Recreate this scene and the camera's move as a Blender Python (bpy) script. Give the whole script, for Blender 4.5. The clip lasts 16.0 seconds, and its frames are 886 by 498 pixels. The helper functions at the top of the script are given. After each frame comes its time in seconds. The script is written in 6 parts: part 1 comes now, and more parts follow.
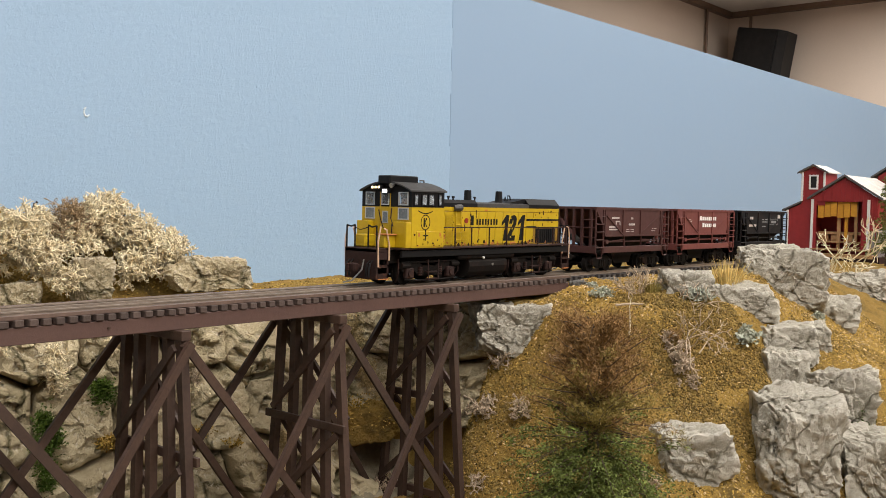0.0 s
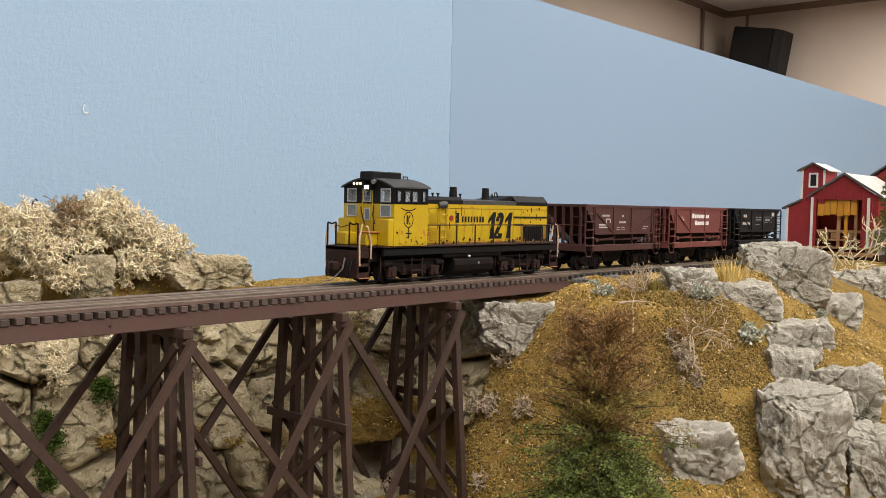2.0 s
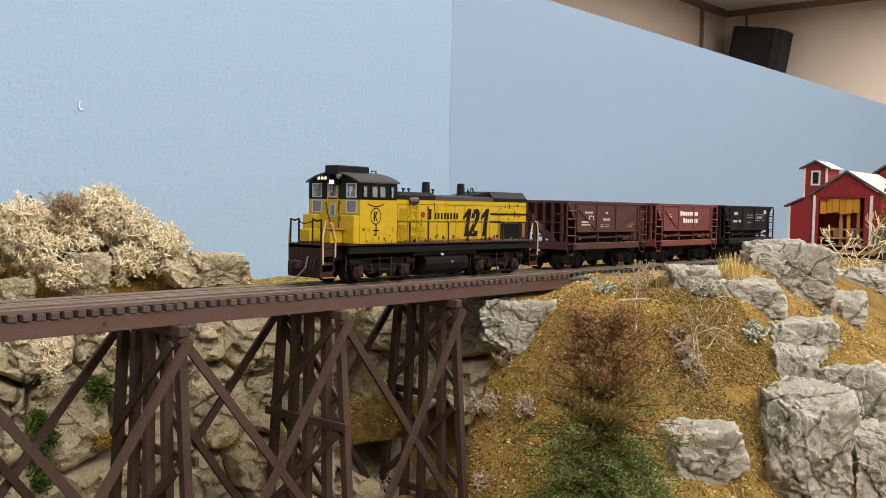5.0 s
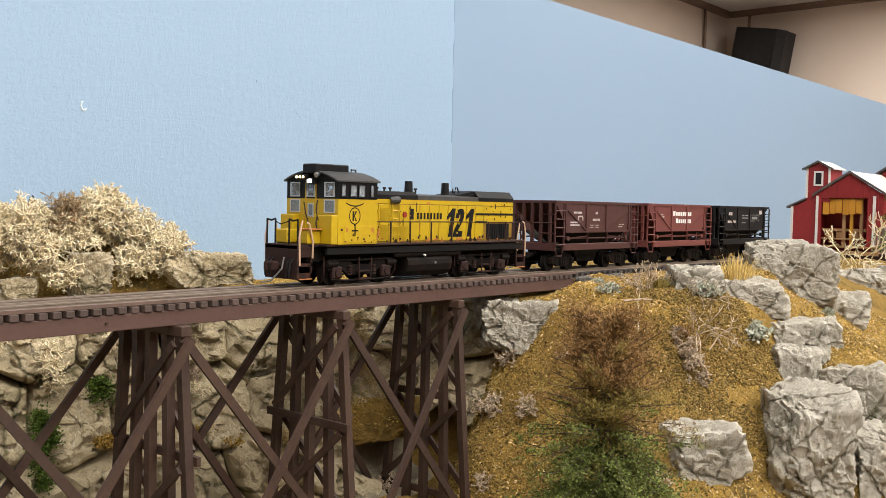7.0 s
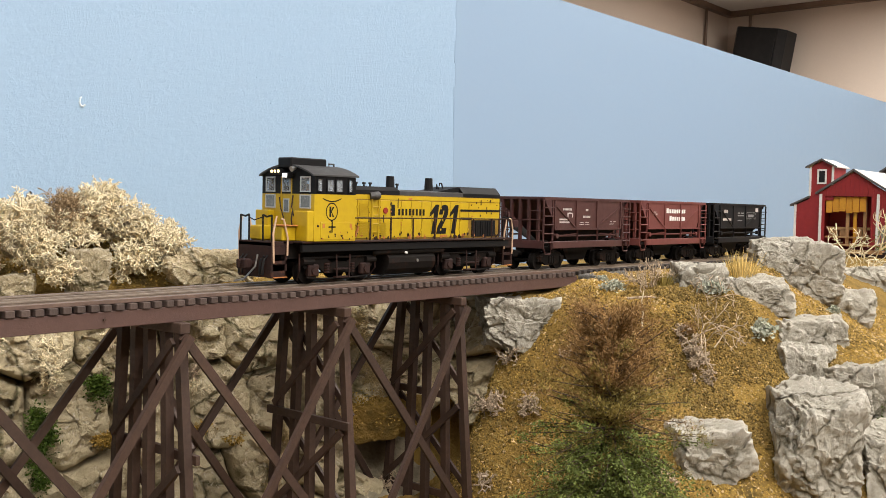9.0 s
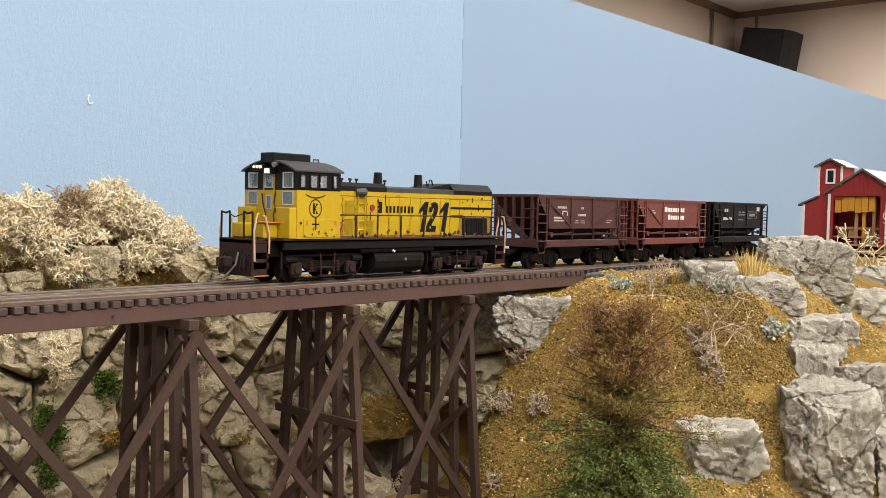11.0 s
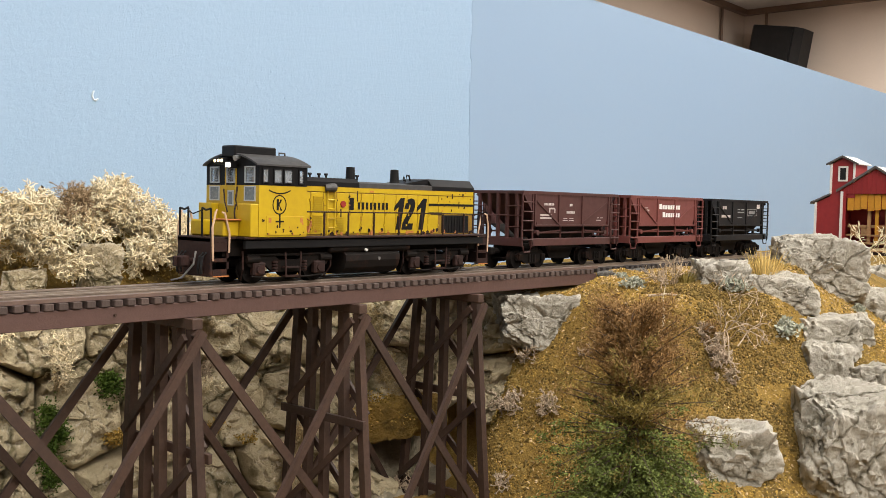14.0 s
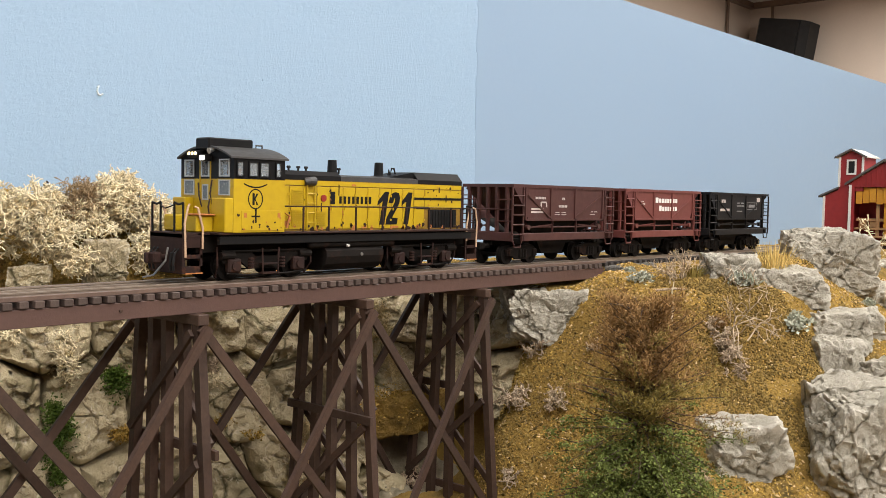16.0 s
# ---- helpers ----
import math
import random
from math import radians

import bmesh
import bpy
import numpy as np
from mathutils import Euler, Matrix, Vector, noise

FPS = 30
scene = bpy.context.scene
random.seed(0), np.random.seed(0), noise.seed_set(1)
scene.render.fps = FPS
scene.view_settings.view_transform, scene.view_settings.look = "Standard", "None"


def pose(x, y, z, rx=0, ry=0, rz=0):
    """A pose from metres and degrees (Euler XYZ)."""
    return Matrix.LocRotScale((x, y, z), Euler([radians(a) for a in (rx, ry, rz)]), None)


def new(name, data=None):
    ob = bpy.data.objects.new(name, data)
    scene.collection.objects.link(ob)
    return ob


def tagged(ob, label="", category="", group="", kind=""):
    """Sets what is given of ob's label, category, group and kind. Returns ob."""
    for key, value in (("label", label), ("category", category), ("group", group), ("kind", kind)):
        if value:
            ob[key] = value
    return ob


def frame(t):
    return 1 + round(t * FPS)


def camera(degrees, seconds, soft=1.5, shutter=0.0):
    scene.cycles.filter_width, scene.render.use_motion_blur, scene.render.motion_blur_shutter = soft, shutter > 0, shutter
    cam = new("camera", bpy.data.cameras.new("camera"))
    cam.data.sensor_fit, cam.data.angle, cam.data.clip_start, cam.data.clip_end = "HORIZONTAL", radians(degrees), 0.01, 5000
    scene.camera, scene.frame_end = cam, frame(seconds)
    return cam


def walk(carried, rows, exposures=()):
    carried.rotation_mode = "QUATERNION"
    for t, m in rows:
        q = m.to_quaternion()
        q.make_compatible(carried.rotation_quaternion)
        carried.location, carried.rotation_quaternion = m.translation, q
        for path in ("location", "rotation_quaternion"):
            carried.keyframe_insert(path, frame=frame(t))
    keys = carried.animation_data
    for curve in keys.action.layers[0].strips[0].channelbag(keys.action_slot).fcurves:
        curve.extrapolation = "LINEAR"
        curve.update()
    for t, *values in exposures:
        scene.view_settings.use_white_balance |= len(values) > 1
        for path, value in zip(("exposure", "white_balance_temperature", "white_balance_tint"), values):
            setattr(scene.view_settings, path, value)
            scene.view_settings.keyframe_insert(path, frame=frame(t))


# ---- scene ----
cam = camera(49.69, 16.0, soft=0.7)
RAIL = 1.2  # height of the rail tops over the floor of the room
PATH = [
    (0.0, -0.3216, -0.3341, 0.0400, 87.37, -1.29, -49.09),
    (0.5, -0.3223, -0.3344, 0.0400, 87.34, -1.14, -49.14),
    (1.0, -0.3226, -0.3327, 0.0396, 87.32, -1.22, -49.23),
    (1.5, -0.3225, -0.3308, 0.0390, 87.30, -1.25, -49.27),
    (2.0, -0.3216, -0.3301, 0.0389, 87.34, -1.25, -49.32),
    (2.5, -0.3194, -0.3295, 0.0385, 87.30, -1.28, -49.38),
    (3.0, -0.3194, -0.3285, 0.0377, 87.28, -1.26, -49.37),
    (3.5, -0.3201, -0.3275, 0.0372, 87.30, -1.23, -49.33),
    (4.0, -0.3193, -0.3264, 0.0372, 87.32, -1.21, -49.35),
    (6.5, -0.3154, -0.3256, 0.0367, 87.41, -1.19, -49.29),
    (7.0, -0.3166, -0.3255, 0.0366, 87.41, -1.21, -49.21),
    (7.5, -0.3166, -0.3240, 0.0363, 87.40, -1.26, -49.20),
    (8.0, -0.3164, -0.3222, 0.0362, 87.43, -1.22, -49.18),
    (8.5, -0.3159, -0.3210, 0.0355, 87.44, -1.27, -49.18),
    (9.0, -0.3133, -0.3217, 0.0348, 87.41, -1.22, -49.18),
    (11.5, -0.3130, -0.3190, 0.0330, 87.49, -1.34, -48.77),
    (12.0, -0.3120, -0.3186, 0.0331, 87.50, -1.46, -48.70),
    (12.5, -0.3111, -0.3171, 0.0328, 87.50, -1.52, -48.57),
    (13.0, -0.3096, -0.3167, 0.0326, 87.43, -1.45, -48.54),
    (13.5, -0.3084, -0.3158, 0.0323, 87.33, -1.41, -48.48),
    (14.0, -0.3079, -0.3149, 0.0327, 87.35, -1.30, -48.37),
    (14.5, -0.3069, -0.3142, 0.0321, 87.19, -1.29, -48.31),
    (15.0, -0.3082, -0.3136, 0.0326, 87.17, -1.25, -48.20),
    (15.5, -0.3063, -0.3139, 0.0326, 87.08, -1.22, -48.12),
    (16.0, -0.3062, -0.3124, 0.0325, 87.03, -1.14, -48.05),
]
walk(cam, [(t, pose(x, y, RAIL + z, rx, ry, rz)) for t, x, y, z, rx, ry, rz in PATH], [(0.0, -0.06), (4.2, -0.06), (6.3, 0.2), (9.2, 0.2), (16.0, 0.18)])
TRAVEL = [
    (0.0, 0.0000),
    (0.5, -0.0034),
    (1.0, -0.0068),
    (1.5, -0.0103),
    (2.0, -0.0139),
    (2.5, -0.0176),
    (3.0, -0.0213),
    (3.5, -0.0249),
    (4.0, -0.0284),
    (6.5, -0.0469),
    (7.0, -0.0504),
    (7.5, -0.0539),
    (8.0, -0.0574),
    (8.5, -0.0610),
    (9.0, -0.0647),
    (11.5, -0.0825),
    (12.0, -0.0861),
    (12.5, -0.0897),
    (13.0, -0.0933),
    (13.5, -0.0970),
    (14.0, -0.1006),
    (14.5, -0.1044),
    (15.0, -0.1078),
    (15.5, -0.1114),
    (16.0, -0.1150),
]

# ---- light ----
world = bpy.data.worlds.new("room_air")
scene.world = world
world.use_nodes = True
world.node_tree.nodes["Background"].inputs[0].default_value = (0.9, 0.95, 1.0, 1)
world.node_tree.nodes["Background"].inputs[1].default_value = 0.01
CEILING = RAIL + 1.345


def ceiling_lamp(x, y, w, d, watts):
    lamp = bpy.data.lights.new("assumed_tube_light", "AREA")
    lamp.shape, lamp.size, lamp.size_y, lamp.energy = "RECTANGLE", w, d, watts
    lamp.color = (1.0, 0.965, 0.92)
    ob = new("assumed_tube_light", lamp)
    ob.matrix_world = pose(x, y, CEILING - 0.07, 0, 0, 0)


# assumed, unseen lamps; some are added only to brighten gorge and room wall
LAMPS = [(-0.74, -0.6, 1.2, 0.6, 23.0), (1.0, -0.5, 1.2, 0.6, 22.0), (2.9, -0.7, 1.2, 0.3, 18.0), (0.1, -1.5, 1.2, 0.6, 32.0), (-0.9, -2.6, 1.2, 0.3, 34.0), (1.6, -2.6, 1.2, 0.3, 27.0), (4.3, 0.9, 1.2, 0.3, 60.0)]
for row in LAMPS:
    ceiling_lamp(*row)


# ---- mesh helpers: all in millimetres ----
MM = 0.001


def here(x, y, z, rx=0, ry=0, rz=0):
    """A pose in millimetres from the rail tops at the middle of the bridge's track."""
    return pose(x * MM, y * MM, RAIL + z * MM, rx, ry, rz)


def put(name, bm, material, parent=None, label="", smooth=False, at=None):
    me = bpy.data.meshes.new(name)
    bmesh.ops.recalc_face_normals(bm, faces=bm.faces)
    bm.to_mesh(me)
    bm.free()
    me.transform(Matrix.Scale(MM, 4))
    mats = material if isinstance(material, (list, tuple)) else [material]
    for m in mats:
        me.materials.append(m)
    if smooth:
        me.shade_smooth()
    ob = new(name, me)
    if parent is not None:
        ob.parent = parent
    if at is not None:
        ob.matrix_basis = at
    if label:
        ob["label"] = label
    return ob


def part(name, bm, material, parent, label="", smooth=False, at=None):
    return put(name, bm, material, parent, label, smooth, at)


def raw(name, verts, faces, material, parent=None, smooth=False, at=None, label=""):
    me = bpy.data.meshes.new(name)
    me.from_pydata([tuple(v) for v in np.asarray(verts) * MM], [], faces)
    for m in (material if isinstance(material, (list, tuple)) else [material]):
        me.materials.append(m)
    if smooth:
        me.shade_smooth()
    ob = new(name, me)
    if parent is not None:
        ob.parent = parent
    if at is not None:
        ob.matrix_basis = at
    if label:
        ob["label"] = label
    return ob


def thing(name, at, label, category, group="", kind=""):
    ob = new(name)
    ob.empty_display_size = 0.01
    ob.matrix_basis = at
    return tagged(ob, label, category, group, kind)


def box(bm, x0, x1, y0, y1, z0, z1, bevel=0.0):
    vs = [bm.verts.new(p) for p in ((x0, y0, z0), (x1, y0, z0), (x1, y1, z0), (x0, y1, z0), (x0, y0, z1), (x1, y0, z1), (x1, y1, z1), (x0, y1, z1))]
    fs = [bm.faces.new([vs[i] for i in f]) for f in ((3, 2, 1, 0), (4, 5, 6, 7), (0, 1, 5, 4), (1, 2, 6, 5), (2, 3, 7, 6), (3, 0, 4, 7))]
    if bevel:
        es = {e for f in fs for e in f.edges}
        bmesh.ops.bevel(bm, geom=list(es), offset=bevel, segments=1, affect="EDGES", profile=0.5)
    return bm


def bx(*a):
    return box(bmesh.new(), *a)


def beam(bm, a, b, w, h, twist=0.0):
    """A square timber from a to b."""
    a, b = Vector(a), Vector(b)
    d = (b - a).normalized()
    up = Vector((0, 0, 1)) if abs(d.z) < 0.95 else Vector((0, 1, 0))
    s = d.cross(up).normalized()
    u = s.cross(d)
    q = [(-w / 2, -h / 2), (w / 2, -h / 2), (w / 2, h / 2), (-w / 2, h / 2)]
    va = [bm.verts.new(a + s * i + u * j) for i, j in q]
    vb = [bm.verts.new(b + s * i + u * j) for i, j in q]
    bm.faces.new(va[::-1])
    bm.faces.new(vb)
    for i in range(4):
        bm.faces.new((va[i], va[(i + 1) % 4], vb[(i + 1) % 4], vb[i]))
    return bm


def tube(bm, pts, r, seg=6, r1=None, caps=True):
    pts = [Vector(p) for p in pts]
    r1 = r if r1 is None else r1
    rings = []
    for i, p in enumerate(pts):
        d = (pts[min(i + 1, len(pts) - 1)] - pts[max(i - 1, 0)]).normalized()
        up = Vector((0, 0, 1)) if abs(d.z) < 0.9 else Vector((1, 0, 0))
        s = d.cross(up).normalized()
        u = s.cross(d)
        rr = r + (r1 - r) * i / (len(pts) - 1)
        rings.append([bm.verts.new(p + s * (math.cos(2 * math.pi * k / seg) * rr) + u * (math.sin(2 * math.pi * k / seg) * rr)) for k in range(seg)])
    for a, b in zip(rings, rings[1:]):
        for k in range(seg):
            bm.faces.new((a[k], a[(k + 1) % seg], b[(k + 1) % seg], b[k]))
    if caps:
        bm.faces.new(rings[0][::-1])
        bm.faces.new(rings[-1])
    return bm


def prism(bm, outline, axis, a, b):
    """A solid from an outline in the plane across the axis ('x': (y, z), 'y': (x, z), 'z': (x, y)), from a to b."""
    def v(p, k):
        return {"x": (k, p[0], p[1]), "y": (p[0], k, p[1]), "z": (p[0], p[1], k)}[axis]
    va, vb = [bm.verts.new(v(p, a)) for p in outline], [bm.verts.new(v(p, b)) for p in outline]
    bm.faces.new(va)
    bm.faces.new(vb[::-1])
    n = len(outline)
    for i in range(n):
        bm.faces.new((va[i], va[(i + 1) % n], vb[(i + 1) % n], vb[i]))
    return bm


def wheel_disc(bm, x, y0, y1, z, r, seg=20):
    return prism(bm, [(x + r * math.cos(2 * math.pi * k / seg), z + r * math.sin(2 * math.pi * k / seg)) for k in range(seg)], "y", y0, y1)


# ---- materials ----
def surface(name, a, b, scale=60.0, rough=0.6, bump=0.0, metal=0.0, fine=6.0, spread=0.5, dirt=None, dirt_amount=0.5, rough_var=0.12, bump_scale=None, per_object=0.0, gloss=0.5, per_island=0.0, crack=0.0, edge_highlight=None):
    """Two tones mixed by a coarse and a fine noise, with optional stains, grain relief and a shift from piece to piece. Scales are per metre."""
    m = bpy.data.materials.new(name)
    m.use_nodes = True
    nt = m.node_tree
    n, l = nt.nodes, nt.links
    bsdf = n["Principled BSDF"]
    co = n.new("ShaderNodeTexCoord").outputs["Object"]

    def noise_at(s, detail=4.0, rough_n=0.6):
        t = n.new("ShaderNodeTexNoise")
        t.inputs["Scale"].default_value, t.inputs["Detail"].default_value, t.inputs["Roughness"].default_value = s, detail, rough_n
        l.new(co, t.inputs["Vector"])
        return t.outputs["Fac"]

    def ramp(fac, lo, hi):
        t = n.new("ShaderNodeMapRange")
        t.inputs["From Min"].default_value, t.inputs["From Max"].default_value = lo, hi
        l.new(fac, t.inputs["Value"])
        return t.outputs["Result"]

    def mix(fac, x, y):
        t = n.new("ShaderNodeMix")
        t.data_type = "RGBA"
        l.new(fac, t.inputs["Factor"])
        for sock, v in ((t.inputs["A"], x), (t.inputs["B"], y)):
            if isinstance(v, tuple):
                sock.default_value = (*v, 1)
            else:
                l.new(v, sock)
        return t.outputs["Result"]

    coarse = noise_at(scale)
    grain = noise_at(scale * fine, 5.0, 0.7)
    both = n.new("ShaderNodeMath")
    both.operation = "ADD"
    l.new(coarse, both.inputs[0])
    l.new(grain, both.inputs[1])
    col = mix(ramp(both.outputs[0], 1.0 - spread * 0.5, 1.0 + spread * 0.5), a, b)
    if dirt:
        col = mix(ramp(noise_at(scale * 0.7 + 11.0, 6.0, 0.7), 0.62 - 0.2 * dirt_amount, 0.78 - 0.2 * dirt_amount), col, dirt)
    edge = None
    if crack:
        warp = n.new("ShaderNodeTexNoise")
        warp.inputs["Scale"].default_value, warp.inputs["Detail"].default_value = crack * 1.4, 4.0
        l.new(co, warp.inputs["Vector"])
        add = n.new("ShaderNodeMix")
        add.data_type = "VECTOR"
        add.inputs["Factor"].default_value = 0.03
        l.new(co, add.inputs["A"])
        l.new(warp.outputs["Color"], add.inputs["B"])
        vor = n.new("ShaderNodeTexVoronoi")
        vor.feature = "DISTANCE_TO_EDGE"
        vor.inputs["Scale"].default_value = crack
        l.new(add.outputs["Result"], vor.inputs["Vector"])
        edge = ramp(vor.outputs["Distance"], 0.0, 0.022)
        col = mix(edge, dirt or b, col)
    if edge_highlight:
        # pale highlights put into the colour of raised edges, as if dry-brushed
        col = mix(ramp(n.new("ShaderNodeNewGeometry").outputs["Pointiness"], 0.51, 0.6), col, edge_highlight)
    if per_object or per_island:
        hsv = n.new("ShaderNodeHueSaturation")
        src = n.new("ShaderNodeObjectInfo").outputs["Random"] if per_object else n.new("ShaderNodeNewGeometry").outputs["Random Per Island"]
        k = per_object or per_island
        t = n.new("ShaderNodeMapRange")
        t.inputs["To Min"].default_value, t.inputs["To Max"].default_value = 1 - k, 1 + k
        l.new(src, t.inputs["Value"])
        l.new(t.outputs["Result"], hsv.inputs["Value"])
        l.new(col, hsv.inputs["Color"])
        col = hsv.outputs["Color"]
    l.new(col, bsdf.inputs["Base Color"])
    rr = n.new("ShaderNodeMapRange")
    rr.inputs["To Min"].default_value, rr.inputs["To Max"].default_value = max(rough - rough_var, 0.02), min(rough + rough_var, 1.0)
    l.new(grain, rr.inputs["Value"])
    l.new(rr.outputs["Result"], bsdf.inputs["Roughness"])
    bsdf.inputs["Metallic"].default_value = metal
    bsdf.inputs["Specular IOR Level"].default_value = gloss
    if bump:
        t = n.new("ShaderNodeBump")
        t.inputs["Strength"].default_value, t.inputs["Distance"].default_value = 1.0, bump
        l.new(noise_at(bump_scale, 8.0, 0.72) if bump_scale else grain, t.inputs["Height"])
        if edge is not None:
            t2 = n.new("ShaderNodeBump")
            t2.inputs["Strength"].default_value, t2.inputs["Distance"].default_value = 1.0, bump * 0.5
            l.new(edge, t2.inputs["Height"])
            l.new(t2.outputs["Normal"], t.inputs["Normal"])
        l.new(t.outputs["Normal"], bsdf.inputs["Normal"])
    return m


def glow(name, colour, strength):
    m = bpy.data.materials.new(name)
    m.use_nodes = True
    b = m.node_tree.nodes["Principled BSDF"]
    b.inputs["Base Color"].default_value = (*colour, 1)
    b.inputs["Emission Color"].default_value = (*colour, 1)
    b.inputs["Emission Strength"].default_value = strength
    return m


def glass(name, tint=(0.6, 0.64, 0.67)):
    m = bpy.data.materials.new(name)
    m.use_nodes = True
    b = m.node_tree.nodes["Principled BSDF"]
    b.inputs["Base Color"].default_value = (*tint, 1)
    b.inputs["Transmission Weight"].default_value = 0.8
    b.inputs["Roughness"].default_value = 0.12
    b.inputs["IOR"].default_value = 1.08
    return m


SKY_LEFT = surface("stippled_blue_paint", (0.3, 0.433, 0.59), (0.315, 0.448, 0.605), 6, 0.5, 0.0006, fine=30, bump_scale=260, spread=1.0)
SKY_RIGHT = surface("smooth_blue_paint", (0.26, 0.37, 0.515), (0.275, 0.385, 0.53), 4, 0.5, 0.0001, fine=20, bump_scale=200, spread=1.0)
FILLER = surface("white_filler", (0.62, 0.72, 0.78), (0.75, 0.8, 0.82), 200, 0.7, 0.0005)
BEIGE = surface("beige_wall_paint", (0.6, 0.5, 0.42), (0.64, 0.535, 0.45), 2, 0.7, 0.0003, fine=60)
CEIL = surface("white_ceiling_paint", (0.66, 0.61, 0.55), (0.7, 0.65, 0.59), 2, 0.8, 0.0005, fine=60)
TRIM = surface("brown_crown_trim", (0.16, 0.1, 0.07), (0.2, 0.13, 0.09), 8, 0.5)
CARPET = surface("grey_floor", (0.12, 0.115, 0.11), (0.17, 0.16, 0.15), 30, 0.9, 0.001)
BLACK_PLASTIC = surface("black_plastic", (0.012, 0.012, 0.013), (0.02, 0.02, 0.021), 30, 0.5, gloss=0.22)
TURF = surface("ochre_turf", (0.37, 0.24, 0.064), (0.25, 0.152, 0.042), 34, 0.95, 0.0022, fine=14, bump_scale=900, spread=0.7, dirt=(0.12, 0.085, 0.03), dirt_amount=0.5, gloss=0.15)
CLIFF = surface("tan_plaster_rock", (0.46, 0.39, 0.28), (0.22, 0.185, 0.12), 36, 0.85, 0.003, fine=9, bump_scale=260, spread=0.8, dirt=(0.08, 0.07, 0.035), dirt_amount=0.3, gloss=0.25)
ROCK_GREY = surface("grey_plaster_rock", (0.5, 0.462, 0.385), (0.32, 0.292, 0.235), 46, 0.85, 0.0022, fine=9, bump_scale=360, spread=0.8, dirt=(0.2, 0.175, 0.125), dirt_amount=0.22, gloss=0.2, edge_highlight=(0.66, 0.62, 0.54), crack=21)
ROCK_DARK = surface("dark_grey_stone", (0.2, 0.19, 0.175), (0.09, 0.086, 0.08), 90, 0.85, 0.002, fine=6, bump_scale=400, gloss=0.25)
ROCK_TAN = surface("tan_weathered_rock", (0.61, 0.51, 0.335), (0.37, 0.3, 0.18), 34, 0.86, 0.0024, fine=9, bump_scale=330, spread=0.8, dirt=(0.15, 0.125, 0.06), dirt_amount=0.3, gloss=0.2, edge_highlight=(0.7, 0.62, 0.48), per_object=0.12, crack=17)
# bridge brown with the shade beneath the deck put into the colour
TIMBER = surface("brown_timber_shaded_tone", (0.066, 0.034, 0.022), (0.036, 0.019, 0.013), 60, 0.62, 0.0002, fine=8, spread=0.9, per_object=0.18)
# the same brown made lighter where the girder face catches the light
GIRDER = surface("brown_girder_lit_tone", (0.105, 0.057, 0.046), (0.078, 0.042, 0.035), 60, 0.5, 0.0002, fine=8, spread=0.9)
TIE = surface("dark_brown_tie", (0.082, 0.054, 0.044), (0.042, 0.028, 0.023), 120, 0.7, 0.0002, per_object=0.25)
GUARD_TIMBER = surface("worn_brown_guard_timber", (0.15, 0.098, 0.075), (0.1, 0.064, 0.05), 60, 0.5, fine=8)
TIE_DARK = surface("darker_tie", (0.045, 0.036, 0.032), (0.028, 0.023, 0.021), 120, 0.8, per_object=0.25)
RAIL_RUST = surface("rusty_rail_steel", (0.2, 0.155, 0.122), (0.3, 0.24, 0.19), 90, 0.4, metal=0.15)
BALLAST = surface("dark_ballast", (0.05, 0.046, 0.042), (0.1, 0.094, 0.085), 300, 0.9, 0.0008, per_island=0.4)
YELLOW = surface("yellow_engine_paint", (0.53, 0.36, 0.007), (0.43, 0.28, 0.007), 45, 0.42, fine=8, spread=0.9, dirt=(0.36, 0.16, 0.02), dirt_amount=0.12)
# darker yellow of the hood body, seen as thin lines between doors
DARK_YELLOW = surface("dark_yellow_paint", (0.3, 0.17, 0.012), (0.17, 0.095, 0.012), 90, 0.6)
BLACK = surface("black_engine_paint", (0.007, 0.007, 0.008), (0.013, 0.0125, 0.0125), 60, 0.5, gloss=0.15)
ROOF_GREY = surface("grey_black_roof", (0.07, 0.068, 0.066), (0.03, 0.029, 0.029), 50, 0.5, spread=0.9)
# near-black base carries the shade under the train; rust-brown stains on top
UNDER = surface("shade_dark_underframe", (0.007, 0.006, 0.0055), (0.014, 0.011, 0.0095), 110, 0.75, dirt=(0.04, 0.018, 0.012), dirt_amount=0.3, gloss=0.1)
# rust brown, its base also darkened for the shade of the underside
RUSTY = surface("rust_brown_iron", (0.034, 0.0145, 0.0115), (0.021, 0.012, 0.0105), 120, 0.65, dirt=(0.11, 0.04, 0.02), dirt_amount=0.3, gloss=0.22)
ORANGE = surface("orange_rust", (0.55, 0.2, 0.045), (0.35, 0.13, 0.04), 200, 0.7)
CREAM = surface("bare_cream_metal", (0.62, 0.42, 0.28), (0.5, 0.33, 0.22), 150, 0.4)
STEEL = surface("dull_steel", (0.42, 0.42, 0.42), (0.3, 0.3, 0.3), 150, 0.35, metal=0.7)
SILVER = surface("silver_window_frame", (0.5, 0.52, 0.53), (0.4, 0.42, 0.43), 150, 0.4, metal=0.2)
RED_PATCH = surface("red_patch", (0.3, 0.022, 0.012), (0.2, 0.018, 0.012), 300, 0.5)
WHITE = surface("white_paint", (0.78, 0.77, 0.74), (0.68, 0.67, 0.64), 200, 0.5)
# clear plastic whose pale tint stands in for glare and reflected sky
PANE = glass("clear_window_glare_tint")
SMOKED = surface("grey_film_pane", (0.12, 0.14, 0.15), (0.2, 0.23, 0.25), 150, 0.25)
HEADLIGHT = glow("warm_headlight", (1.0, 0.78, 0.42), 2.2)
